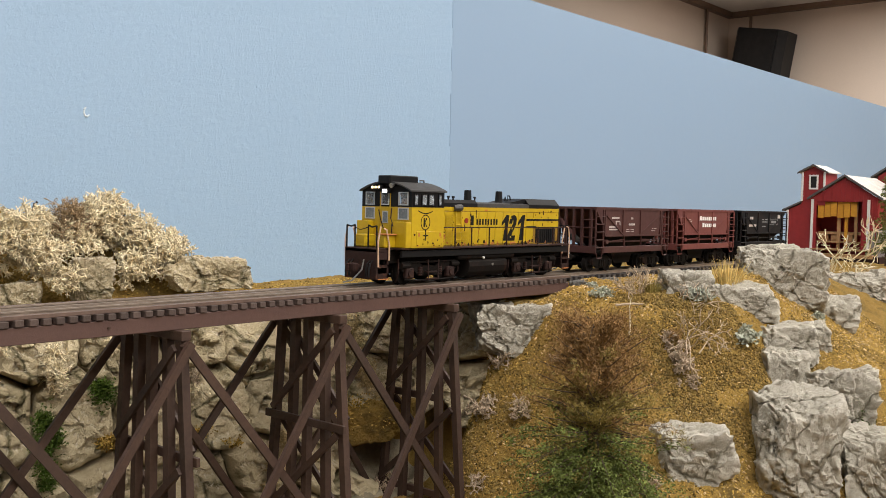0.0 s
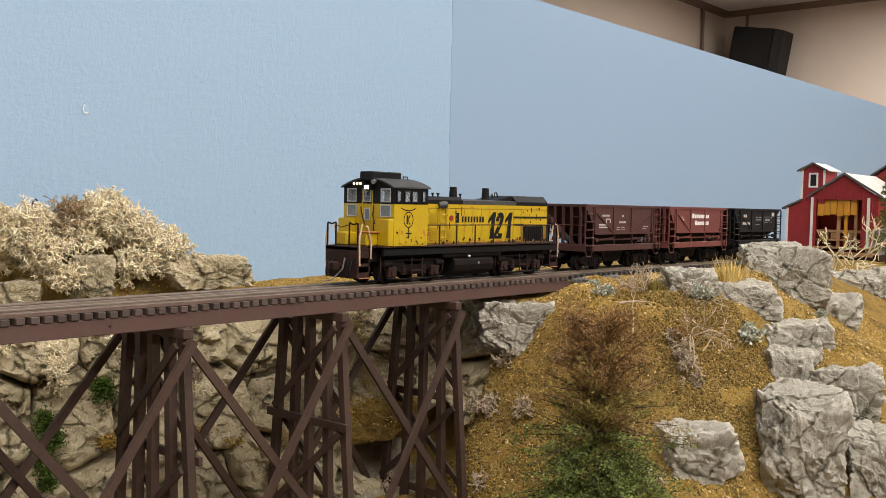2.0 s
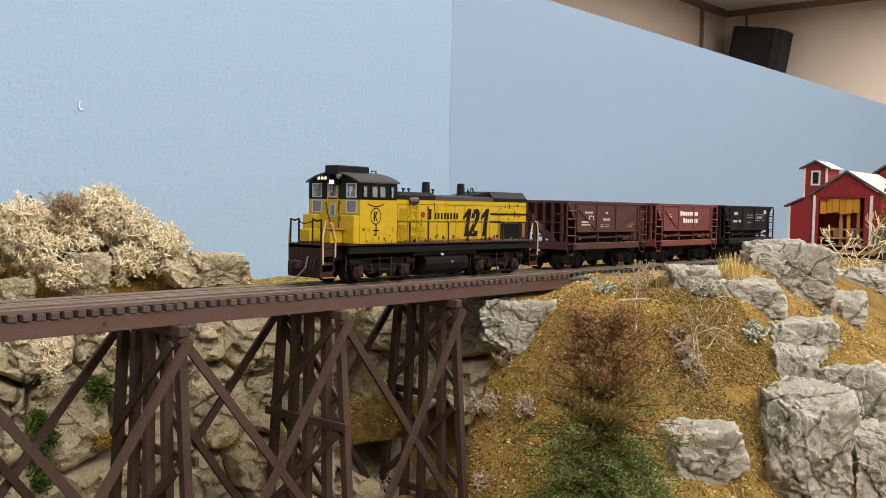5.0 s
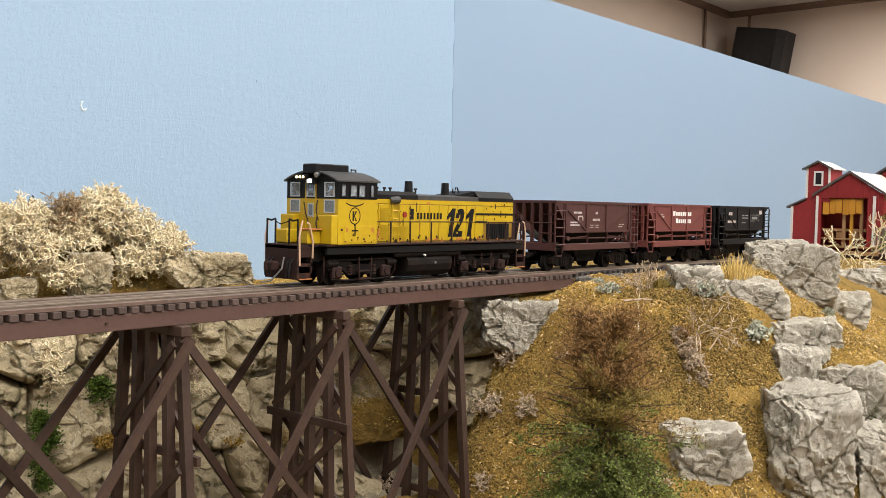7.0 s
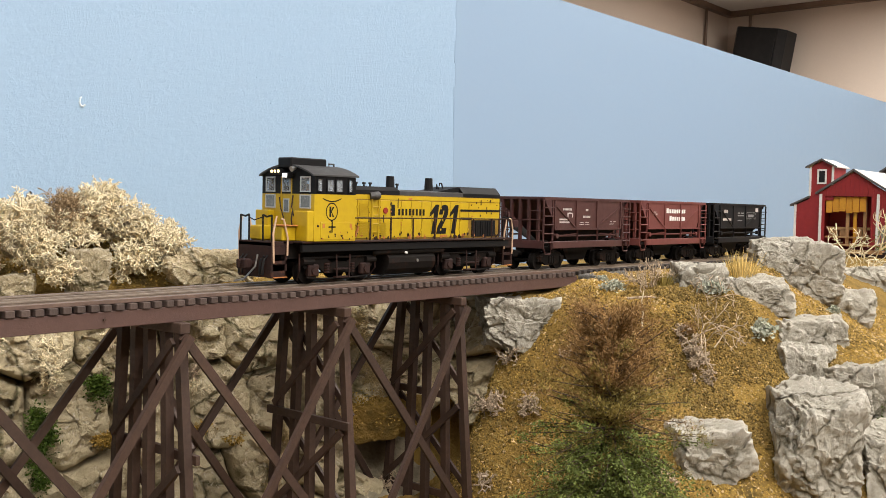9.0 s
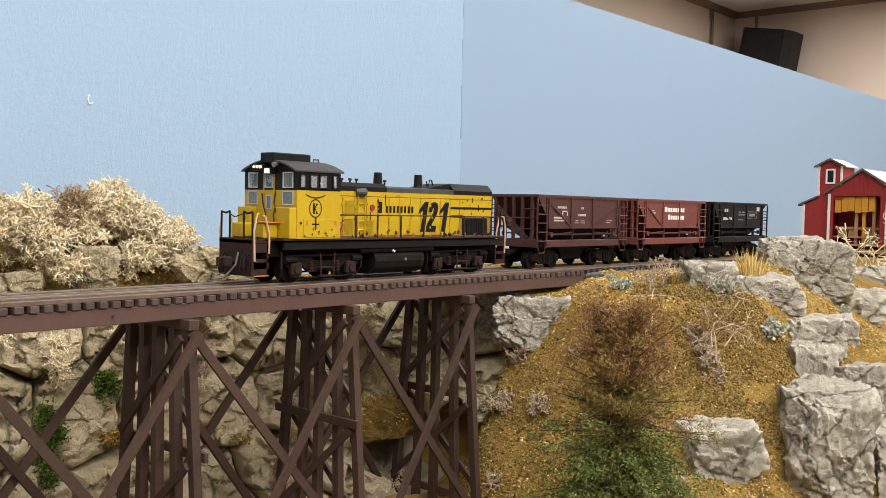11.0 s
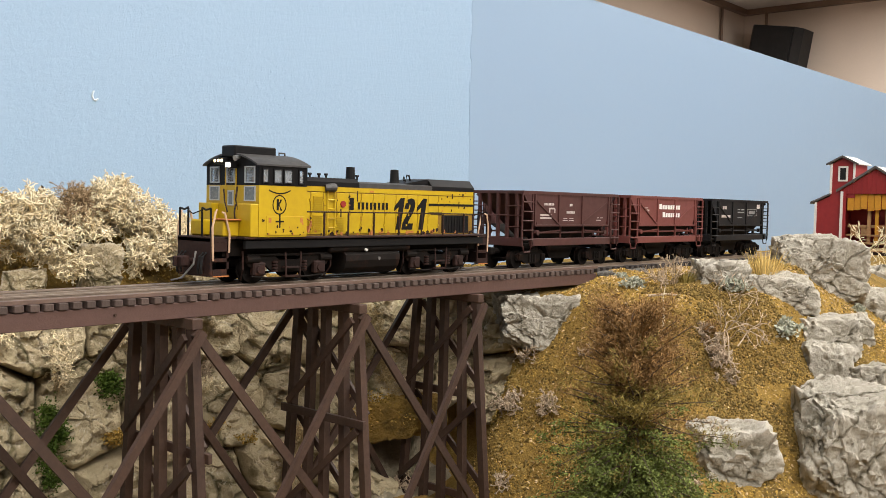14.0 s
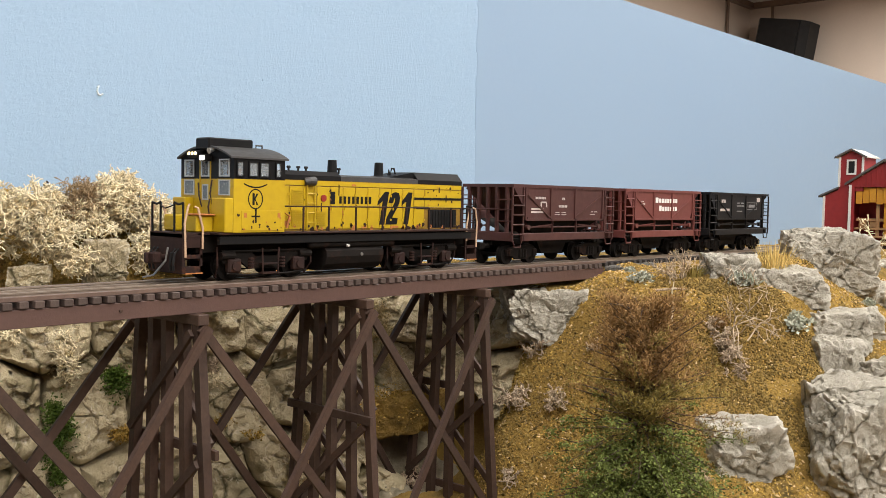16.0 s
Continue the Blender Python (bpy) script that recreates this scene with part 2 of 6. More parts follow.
BOARD_LIGHT = glow("lit_number_board", (1.0, 0.97, 0.9), 1.5)
OXIDE = surface("brown_oxide_paint", (0.074, 0.0225, 0.019), (0.046, 0.0155, 0.0135), 50, 0.6, spread=0.9, dirt=(0.06, 0.03, 0.025), dirt_amount=0.3)
PINK_OXIDE = surface("faded_red_oxide_paint", (0.165, 0.043, 0.036), (0.12, 0.032, 0.027), 50, 0.6, spread=0.9, dirt=(0.1, 0.04, 0.035), dirt_amount=0.2)
CAR_BLACK = surface("worn_black_paint", (0.008, 0.008, 0.0095), (0.014, 0.0135, 0.0145), 60, 0.55, gloss=0.22)
LETTER = surface("faded_white_lettering", (0.55, 0.5, 0.47), (0.4, 0.34, 0.32), 400, 0.6)
GREY_LETTER = surface("grey_lettering", (0.25, 0.25, 0.25), (0.15, 0.15, 0.15), 400, 0.6)
BARN_RED = surface("barn_red_boards", (0.30, 0.018, 0.02), (0.22, 0.014, 0.016), 40, 0.6, spread=0.8)
BARN_ROOF = surface("weathered_white_roof", (0.62, 0.6, 0.56), (0.45, 0.42, 0.38), 60, 0.6)
DARK_EDGE = surface("dark_grey_roof_edge", (0.07, 0.065, 0.065), (0.1, 0.095, 0.09), 80, 0.6)
YELLOW_WOOD = surface("yellow_boards", (0.62, 0.3, 0.02), (0.5, 0.22, 0.02), 80, 0.6)
RAW_WOOD = surface("bare_wood", (0.42, 0.24, 0.11), (0.3, 0.16, 0.07), 60, 0.7)
CORRUGATED = surface("grey_iron_sheet", (0.3, 0.28, 0.27), (0.22, 0.2, 0.19), 60, 0.5, metal=0.3)
LICHEN = surface("cream_dried_lichen", (0.84, 0.75, 0.54), (0.7, 0.58, 0.37), 60, 0.8, per_island=0.25, gloss=0.2)
LICHEN_BROWN = surface("brown_dried_lichen", (0.42, 0.31, 0.18), (0.3, 0.2, 0.11), 60, 0.8, per_island=0.25, gloss=0.2)
ROOT = surface("pale_root", (0.58, 0.46, 0.33), (0.33, 0.245, 0.165), 90, 0.8, per_island=0.3, gloss=0.2)
BARK = surface("dark_bark", (0.05, 0.034, 0.022), (0.09, 0.06, 0.04), 120, 0.9, 0.0006)
BROWN_LEAF = surface("rusty_dead_needles", (0.34, 0.2, 0.078), (0.22, 0.128, 0.05), 60, 0.8, per_island=0.4, gloss=0.2)
OLIVE_LEAF = surface("olive_needles", (0.3, 0.225, 0.062), (0.19, 0.155, 0.044), 60, 0.8, per_island=0.4, gloss=0.2)
GREEN_LEAF = surface("dark_green_needles", (0.17, 0.205, 0.05), (0.1, 0.128, 0.033), 60, 0.8, per_island=0.45, gloss=0.2)
MOSS = surface("bright_green_moss", (0.075, 0.115, 0.016), (0.045, 0.075, 0.013), 90, 0.9, per_island=0.35, gloss=0.15)
SAGE = surface("silver_sage_leaf", (0.5, 0.51, 0.42), (0.3, 0.32, 0.25), 120, 0.8, per_island=0.35, gloss=0.2)
STRAW = surface("yellow_straw", (0.72, 0.55, 0.22), (0.55, 0.38, 0.12), 90, 0.8, per_island=0.3, gloss=0.2)
DRY_STRAW = surface("pale_dry_straw", (0.6, 0.48, 0.27), (0.44, 0.33, 0.16), 90, 0.85, per_island=0.3, gloss=0.15)
GRAIN_OCHRE = surface("ochre_foam", (0.46, 0.305, 0.078), (0.34, 0.215, 0.055), 60, 0.95, per_island=0.55, gloss=0.1)
GRAIN_BROWN = surface("brown_green_foam", (0.24, 0.16, 0.05), (0.16, 0.11, 0.036), 60, 0.95, per_island=0.55, gloss=0.1)
CHIP = surface("straw_chips", (0.6, 0.45, 0.25), (0.42, 0.28, 0.12), 90, 0.85, per_island=0.45, gloss=0.2)


# ---- the room ----
def room():
    x0, x1, y0, y1 = -3000, 5728, -4200, 2443
    top, low = (CEILING - RAIL) * 1000, -RAIL * 1000
    o = here(0, 0, 0)
    tagged(put("floor", bx(x0, x1, y0, y1, low - 60, low), CARPET, at=o), "grey floor of the club room", "floor", kind="structure")
    tagged(put("ceiling", bx(x0, x1, y0, y1, top, top + 60), CEIL, at=o), "off-white ceiling of the club room", "ceiling", kind="structure")
    for name, b in (("wall_north", (x0, x1, y1, y1 + 90)), ("wall_south", (x0, x1, y0 - 90, y0)), ("wall_east", (x1, x1 + 90, y0 - 90, y1 + 90)), ("wall_west", (x0 - 90, x0, y0 - 90, y1 + 90))):
        tagged(put(name, bx(*b, low, top), BEIGE, at=o), "plain beige painted room wall", "wall", kind="structure")
    for b in ((x0, x1, y1 - 40, y1), (x1 - 40, x1, y0, y1 - 40)):
        bm = bmesh.new()
        box(bm, *b, top - 34, top)
        tagged(put("crown_trim", bm, TRIM, at=o), "brown wooden crown moulding under the ceiling", "trim", kind="structure")
    tagged(put("conduit", tube(bmesh.new(), [(5370, 2425, low), (5370, 2425, top)], 9, 10), TRIM, at=o), "thin brown conduit on the wall", "conduit")
    tagged(put("conduit", tube(bmesh.new(), [(5700, 2280, top - 150), (5700, 2280, top)], 10, 8), TRIM, at=o), "thin brown cable conduit above the loudspeaker", "conduit")
    # loudspeaker on the end wall
    sp = thing("loudspeaker", here(5520, 2160, 945, 9, 0, 0), "black loudspeaker cabinet tilted high on the wall", "loudspeaker")
    part("cabinet", prism(bmesh.new(), [(-60, -130), (-60, 130), (0, 165), (150, 165), (150, -165), (0, -165)], "z", -250, 235), BLACK_PLASTIC, sp)
    part("grille", bx(-68, -61, -120, 120, -230, 215), BLACK_PLASTIC, sp, "black cloth grille")
    part("bracket", tube(bmesh.new(), [(140, 0, 0), (250, 0, 30)], 22, 8), BLACK_PLASTIC, sp)
    # housings for the assumed lamps, all out of view
    for x, y, w, d, _ in LAMPS:
        lf = thing("assumed_ceiling_light", pose(x, y, CEILING - 0.03), "white fluorescent ceiling fitting, assumed and out of view", "ceiling light", "ceiling lights")
        part("housing", bx(-w * 500, w * 500, -d * 500, d * 500, -25, 30, 6), WHITE, lf)


def backdrop():
    o = here(0, 0, 0)
    left = tagged(put("backdrop_1", bx(-900, 298, 196, 208, -420, 233), SKY_LEFT, at=o), "sky-blue painted backdrop board with a stippled skin", "backdrop", kind="structure")
    right = tagged(put("backdrop_2", bx(298.6, 2600, 196.4, 208, -420, 232), SKY_RIGHT, at=o), "smooth paler blue backdrop board", "backdrop", kind="structure")
    rng = random.Random(4)
    bm = bmesh.new()
    z = 90.0
    while z < 231:
        h = rng.uniform(6, 22)
        if rng.random() < 0.75:
            x = 296.9 + rng.uniform(-0.5, 0.5)
            box(bm, x, x + rng.uniform(0.5, 1.6), 195.7, 196.2, z, min(z + h, 232))
        z += h
    part("seam_filler", bm, SKY_RIGHT, left, "pale filled joint between the boards")
    # chipped dent in the paint
    bm = bmesh.new()
    for i in range(5):
        a = i * 0.75 + 1.9
        tube(bm, [(-32 + 1.6 * math.cos(a), 195.8, 90 + 2.6 * math.sin(a)), (-32 + 2.0 * math.cos(a + 0.8), 195.6, 90 + 3.0 * math.sin(a + 0.8))], 0.55, 5)
    part("paint_chip", bm, FILLER, left, "small pale chip in the paint")
    bm = bmesh.new()
    for i in range(9):
        x, z = rng.uniform(-60, 240), rng.uniform(60, 200)
        tube(bm, [(x, 196.3, z), (x, 195.5, z)], rng.uniform(0.3, 0.6), 6)
    part("paint_pimple", bm, SKY_LEFT, left)


# ---- the ground of the layout ----
BRINK = [(-600, 190), (-400, 150), (-135, 98), (-100, 86), (-60, 80), (-20, 71), (45, 66), (97, 48), (106, -8), (106, -55), (112, -98), (148, -122), (215, -129), (300, -120), (420, -135), (900, -200), (2800, -250)]


def fbm(x, y, s, octaves=4):
    return noise.fractal(Vector((x * s, y * s, 3.7)), 0.8, 2.1, octaves)


def step(a, b, v):
    t = np.clip((v - a) / (b - a), 0, 1)
    return t * t * (3 - 2 * t)


def inland(x, y):
    """Signed distance from the brink of the gorge, positive on the high side."""
    best, sign = np.full(np.shape(x), 1e9), np.ones(np.shape(x))
    for (ax, ay), (bx_, by) in zip(BRINK, BRINK[1:]):
        dx, dy = bx_ - ax, by - ay
        t = np.clip(((x - ax) * dx + (y - ay) * dy) / (dx * dx + dy * dy), 0, 1)
        px, py = x - ax - t * dx, y - ay - t * dy
        d = np.hypot(px, py)
        s = np.where(dx * py - dy * px >= 0, 1.0, -1.0)
        near = d < best
        best, sign = np.where(near, d, best), np.where(near, s, sign)
    return best * sign


def ground_height(x, y):
    x, y = np.asarray(x, float), np.asarray(y, float)
    d = inland(x, y)
    cliff = step(112, 94, x) * step(-25, 12, y)
    steep = 1.75 + 11.0 * cliff - 0.95 * step(160, 225, x)
    low = -16 - 100 * (1 - np.exp(np.minimum(d, 0) * steep / 100))
    high = -16 + 11 * (1 - np.exp(-np.maximum(d, 0) / 16))
    # the flank under the bridge end falls evenly to the bottom of the gorge
    flank = step(-100, -52, y) * step(112, 92, x) * (1 - cliff)
    low = low * (1 - flank) + flank * np.maximum(-16 + 1.85 * np.minimum(d, 0), -150)
    low = low - 26 * np.exp(-((x - 108) / 24) ** 2 - ((y + 186) / 20) ** 2)
    z = np.where(d < 0, low, high)
    on = step(0, 25, d)
    z = z + on * 38 * np.exp(-((x + 105) / 62) ** 2 - ((y - 138) / 34) ** 2)
    z = z + on * 10 * np.exp(-((x + 30) / 40) ** 2 - ((y - 120) / 30) ** 2)
    z = z + on * 13 * np.exp(-((x - 262) / 80) ** 2 - ((y + 96) / 26) ** 2)
    # behind the track the ground sinks a little to the backdrop
    z = z - 11 * step(25, 150, y) * step(-10, 60, x)
    # bed of the track, and room under the bridge
    bed = step(30, 15, np.abs(y)) * step(150, 162, x)
    z = z * (1 - bed) + bed * -4.6
    under = step(34, 22, np.abs(y)) * step(163, 157, x)
    z = np.where(under > 0, np.minimum(z, z * (1 - under) + under * np.minimum(z, -13.0)), z)
    return z


def ground_at(x, y):
    return float(ground_height(np.array([x]), np.array([y]))[0])


def ground():
    xs = np.concatenate([np.arange(-330, 330, 2.6), 330 + np.cumsum(np.linspace(3, 40, 90))])
    ys = np.arange(-276, 196, 2.6)
    gx, gy = np.meshgrid(xs, ys, indexing="ij")
    z = ground_height(gx, gy)
    d = inland(gx, gy)
    cliff = (step(92, 62, gx) * step(2, 22, gy) * step(4, -4, d)) > 0.5
    flat_track = (np.abs(gy) < 17) & (gx > 155)
    nz = np.array([[fbm(a, b, 0.06) for b in ys] for a in xs])
    nf = np.array([[fbm(a, b, 0.35, 3) for b in ys] for a in xs])
    z = z + np.where(flat_track, 0, nz * 2.2 + nf * 0.7) + np.where(cliff, nz * 5, 0)
    push = np.where(cliff, nf * 2.5, 0)
    n, m = gx.shape
    verts = np.stack([gx - push, gy - push, z], -1).reshape(-1, 3)
    idx = np.arange(n * m).reshape(n, m)
    faces = np.stack([idx[:-1, :-1], idx[1:, :-1], idx[1:, 1:], idx[:-1, 1:]], -1).reshape(-1, 4)
    ob = raw("ground", verts, faces.tolist(), [TURF, CLIFF], at=here(0, 0, 0), smooth=True)
    fm = cliff[:-1, :-1].reshape(-1).astype(np.int32)
    ob.data.polygons.foreach_set("material_index", fm)
    tagged(ob, "model hillside of ochre turf above a rocky gorge", "ground", kind="structure")
    fascia = put("layout_fascia", bx(-330, 2000, -290, -277, -420, -95), TRIM, at=here(0, 0, 0))
    tagged(fascia, "plain brown board along the edge of the layout", "fascia", kind="structure")
    tagged(put("benchwork", bx(-330, 2000, -277, 195, -420, -160), RAW_WOOD, at=here(0, 0, 0)), "wooden bench that carries the layout", "bench", kind="structure")


def grains(name, n, area, size, material, seed, label, patch=None, aspect=1.0, lift=0.0, category="turf"):
    """Loose bits strewn over the ground, joined into one object."""
    rng = np.random.default_rng(seed)
    x = rng.uniform(area[0], area[1], n * 3)
    y = rng.uniform(area[2], area[3], n * 3)
    d = inland(x, y)
    keep = ~((np.abs(y) < 19) & (x > 100)) & ~((x < 105) & (y > -4) & (d < 6))
    if patch is not None:
        f = np.array([fbm(a, b, 0.022, 4) for a, b in zip(x, y)])
        keep &= (f > patch[0]) & (f < patch[1])
    x, y = x[keep][:n], y[keep][:n]
    n = len(x)
    z = ground_height(x, y) + np.array([fbm(a, b, 0.06) * 2.2 for a, b in zip(x, y)]) + lift
    s = size * rng.uniform(0.5, 1.5, n)
    base = np.array([(1, 0, 0), (-1, 0, 0), (0, 1, 0), (0, -1, 0), (0, 0, 1), (0, 0, -1)], float)
    shape = base[None] * rng.uniform(0.6, 1.3, (n, 6, 1))
    shape[:, :2] *= aspect
    ang = rng.uniform(0, 6.283, n)
    tip = rng.uniform(-0.9, 0.9, n)
    ca, sa, ct, st = np.cos(ang), np.sin(ang), np.cos(tip), np.sin(tip)
    p = shape.copy()
    p[..., 0], p[..., 2] = shape[..., 0] * ct[:, None] - shape[..., 2] * st[:, None], shape[..., 0] * st[:, None] + shape[..., 2] * ct[:, None]
    q = p.copy()
    q[..., 0], q[..., 1] = p[..., 0] * ca[:, None] - p[..., 1] * sa[:, None], p[..., 0] * sa[:, None] + p[..., 1] * ca[:, None]
    v = q * s[:, None, None] + np.stack([x, y, z], -1)[:, None]
    f = np.array([(0, 2, 4), (2, 1, 4), (1, 3, 4), (3, 0, 4), (2, 0, 5), (1, 2, 5), (3, 1, 5), (0, 3, 5)])
    faces = (f[None] + 6 * np.arange(n)[:, None, None]).reshape(-1, 3)
    tagged(raw(name, v.reshape(-1, 3), faces.tolist(), material, at=here(0, 0, 0)), label, category, kind="stuff")


# ---- rocks ----
def rock(centre, half, rz, seed, material, label, rough=1.0, detail=5, group="", flat=0.25):
    """A cracked plaster boulder: a ball cut by random planes, with ledges and pits."""
    rng = random.Random(seed)
    bm = bmesh.new()
    bmesh.ops.create_icosphere(bm, subdivisions=detail, radius=1.0)
    planes = [(Vector((sx, 0, 0)), rng.uniform(0.8, 1.0)) for sx in (-1, 1)] + [(Vector((0, sy, 0)), rng.uniform(0.8, 1.0)) for sy in (-1, 1)] + [(Vector((0, 0, sz)), rng.uniform(0.8, 1.0)) for sz in (-1, 1)]
    for _ in range(9):
        v = Vector((rng.gauss(0, 1), rng.gauss(0, 1), rng.gauss(0, 0.8))).normalized()
        planes.append((v, rng.uniform(0.98, 1.22)))
    planes = [((p + Vector((rng.gauss(0, 0.09), rng.gauss(0, 0.09), rng.gauss(0, 0.09)))).normalized(), h) for p, h in planes]
    size = (half[0] * half[1] * half[2]) ** (1 / 3)
    off = Vector((seed * 7.3, seed * 1.7, seed * 3.1))
    for v in bm.verts:
        d = v.co.normalized()
        r = 9.0
        for nrm, h in planes:
            c = d.dot(nrm)
            if c > 0.08:
                r = min(r, h / c)
        r = min(r, 1.5)
        p = Vector((d.x * half[0], d.y * half[1], d.z * half[2])) * r
        q = (p + off * 10)
        big = noise.fractal(q * 0.045, 0.9, 2.0, 3) * 2.0
        w = q + Vector((noise.noise(q * 0.11), noise.noise(q * 0.11 + Vector((9, 0, 0))), noise.noise(q * 0.11 + Vector((0, 9, 0))))) * 3.0
        w = Vector((w.x, w.y, w.z * 0.75))
        dist, sites = noise.voronoi(w * 0.07)
        crack = min((dist[1] - dist[0]) * 7.0, 1.0)
        block = noise.cell(sites[0] * 5.3) - 0.5
        dist2, sites2 = noise.voronoi(Vector((w.x, w.y, w.z * 1.8)) * 0.24)
        chip = (noise.cell(sites2[0] * 3.7) - 0.5) * 1.3 - (1 - min((dist2[1] - dist2[0]) * 6, 1)) * 0.2
        fine = noise.ridged_multi_fractal(q * 0.4, 0.9, 2.1, 4, 1.0, 2.0) * 0.5
        bed = (w.z + 0.35 * w.x + noise.noise(q * 0.05) * 9) * 0.085
        ledge = (bed - math.floor(bed)) ** 3
        groove = max(0.0, 1 - abs(noise.noise(Vector((w.x * 0.16, w.y * 0.16, w.z * 0.04)))) * 9)
        m = min(size / 14, 1.25)
        k = rough * (big * 0.7 * m + block * 1.1 * m + chip * 0.6 + ledge * 1.2 * m - groove * 0.5 - (1 - crack) ** 2 * 1.1 * m + fine)
        v.co = p + d * k
    ob = put("rock", bm, material, at=here(*centre, 0, 0, rz), smooth=False)
    ob.data.shade_smooth()
    ob.data.set_sharp_from_angle(angle=radians(38))
    return tagged(ob, label, "rock", group)


def rocks():
    g = "grey rock outcrop on the hillside"
    right = [((125, -168, -77), (19.0, 18.0, 32.1), -46), ((85, -136, -73), (17.3, 17.0, 15.2), -47), ((173, -144, -47), (12.4, 14.0, 16.9), -56),
             ((192, -135, -31), (17.9, 15.0, 13.2), -50), ((216, -143, -31), (8.4, 11.0, 12.5), -44), ((187, -167, -62), (18.0, 17.0, 22.8), -58),
             ((262, -106, -5), (27.0, 24.0, 24.4), -52), ((164, -90, -5), (16.2, 17.0, 13.6), -46), ((187, -114, -11), (19.1, 14.0, 10.8), -50),
             ((287, -128, -24), (17.1, 15.0, 14.6), -54), ((386, -120, -13), (33.7, 20.0, 12.9), -48), ((155, -195, -85), (15.1, 18.0, 23.9), -50)]
    for i, (c, h, rz) in enumerate(right):
        rock(c, h, rz, 11 + i, ROCK_GREY, "light grey plaster boulder bedded in ochre turf", group=g, detail=6 if h[0] * h[2] > 350 else 5)
    rock((101, -21, -27), (24.1, 15.0, 14.6), -44, 41, ROCK_GREY, "grey rock ledge under the end of the bridge", group=g, detail=6)
    for i, (x, y) in enumerate(((163, -21), (168, -23), (174, -22), (181, -23), (188, -22), (195, -23), (203, -22))):
        rock((x, y, -6), (4 + i % 3, 3, 2.6), 10 * i, 140 + i, ROCK_DARK, "dark grey stone edging the ballast at the bridge end", detail=4, group="stones beside the track")
    for i, (c, h, rz) in enumerate([((-88, 87, -1), (10, 9, 13), -20), ((-30, 75, 2), (21, 10, 9), -28), ((-121, 90, -6), (9, 8, 7), -20), ((-62, 66, -16), (14, 8, 7), -25)]):
        rock(c, h, rz, 61 + i, ROCK_TAN, "tan weathered plaster rock on the bluff", 1.0, group="rocks of the bluff", detail=6)


WALL_LINE = [(-230, 112), (-170, 97), (-100, 83), (-40, 68), (30, 60), (78, 46), (101, 20), (107, -12)]


def wall_point(u, v, out):
    """A place on the gorge wall: u along it, v in height, out towards the open gorge; the wall leans back to its top."""
    left = u
    for (ax, ay), (bx_, by) in zip(WALL_LINE, WALL_LINE[1:]):
        n = math.hypot(bx_ - ax, by - ay)
        if left <= n or (bx_, by) == WALL_LINE[-1]:
            k = left / n
            dx, dy = (bx_ - ax) / n, (by - ay) / n
            o = out + (-v - 14) * 0.3
            return Vector((ax + (bx_ - ax) * k + dy * o, ay + (by - ay) * k - dx * o, v))
        left -= n


def clip_polygon(poly, mid, nrm):
    """The part of a polygon behind the line through mid across nrm."""
    out = []
    for p, q in zip(poly, poly[1:] + poly[:1]):
        a, b = (p - mid).dot(nrm), (q - mid).dot(nrm)
        if a <= 0:
            out.append(p)
        if a * b < 0:
            out.append(p + (q - p) * (a / (a - b)))
    return out


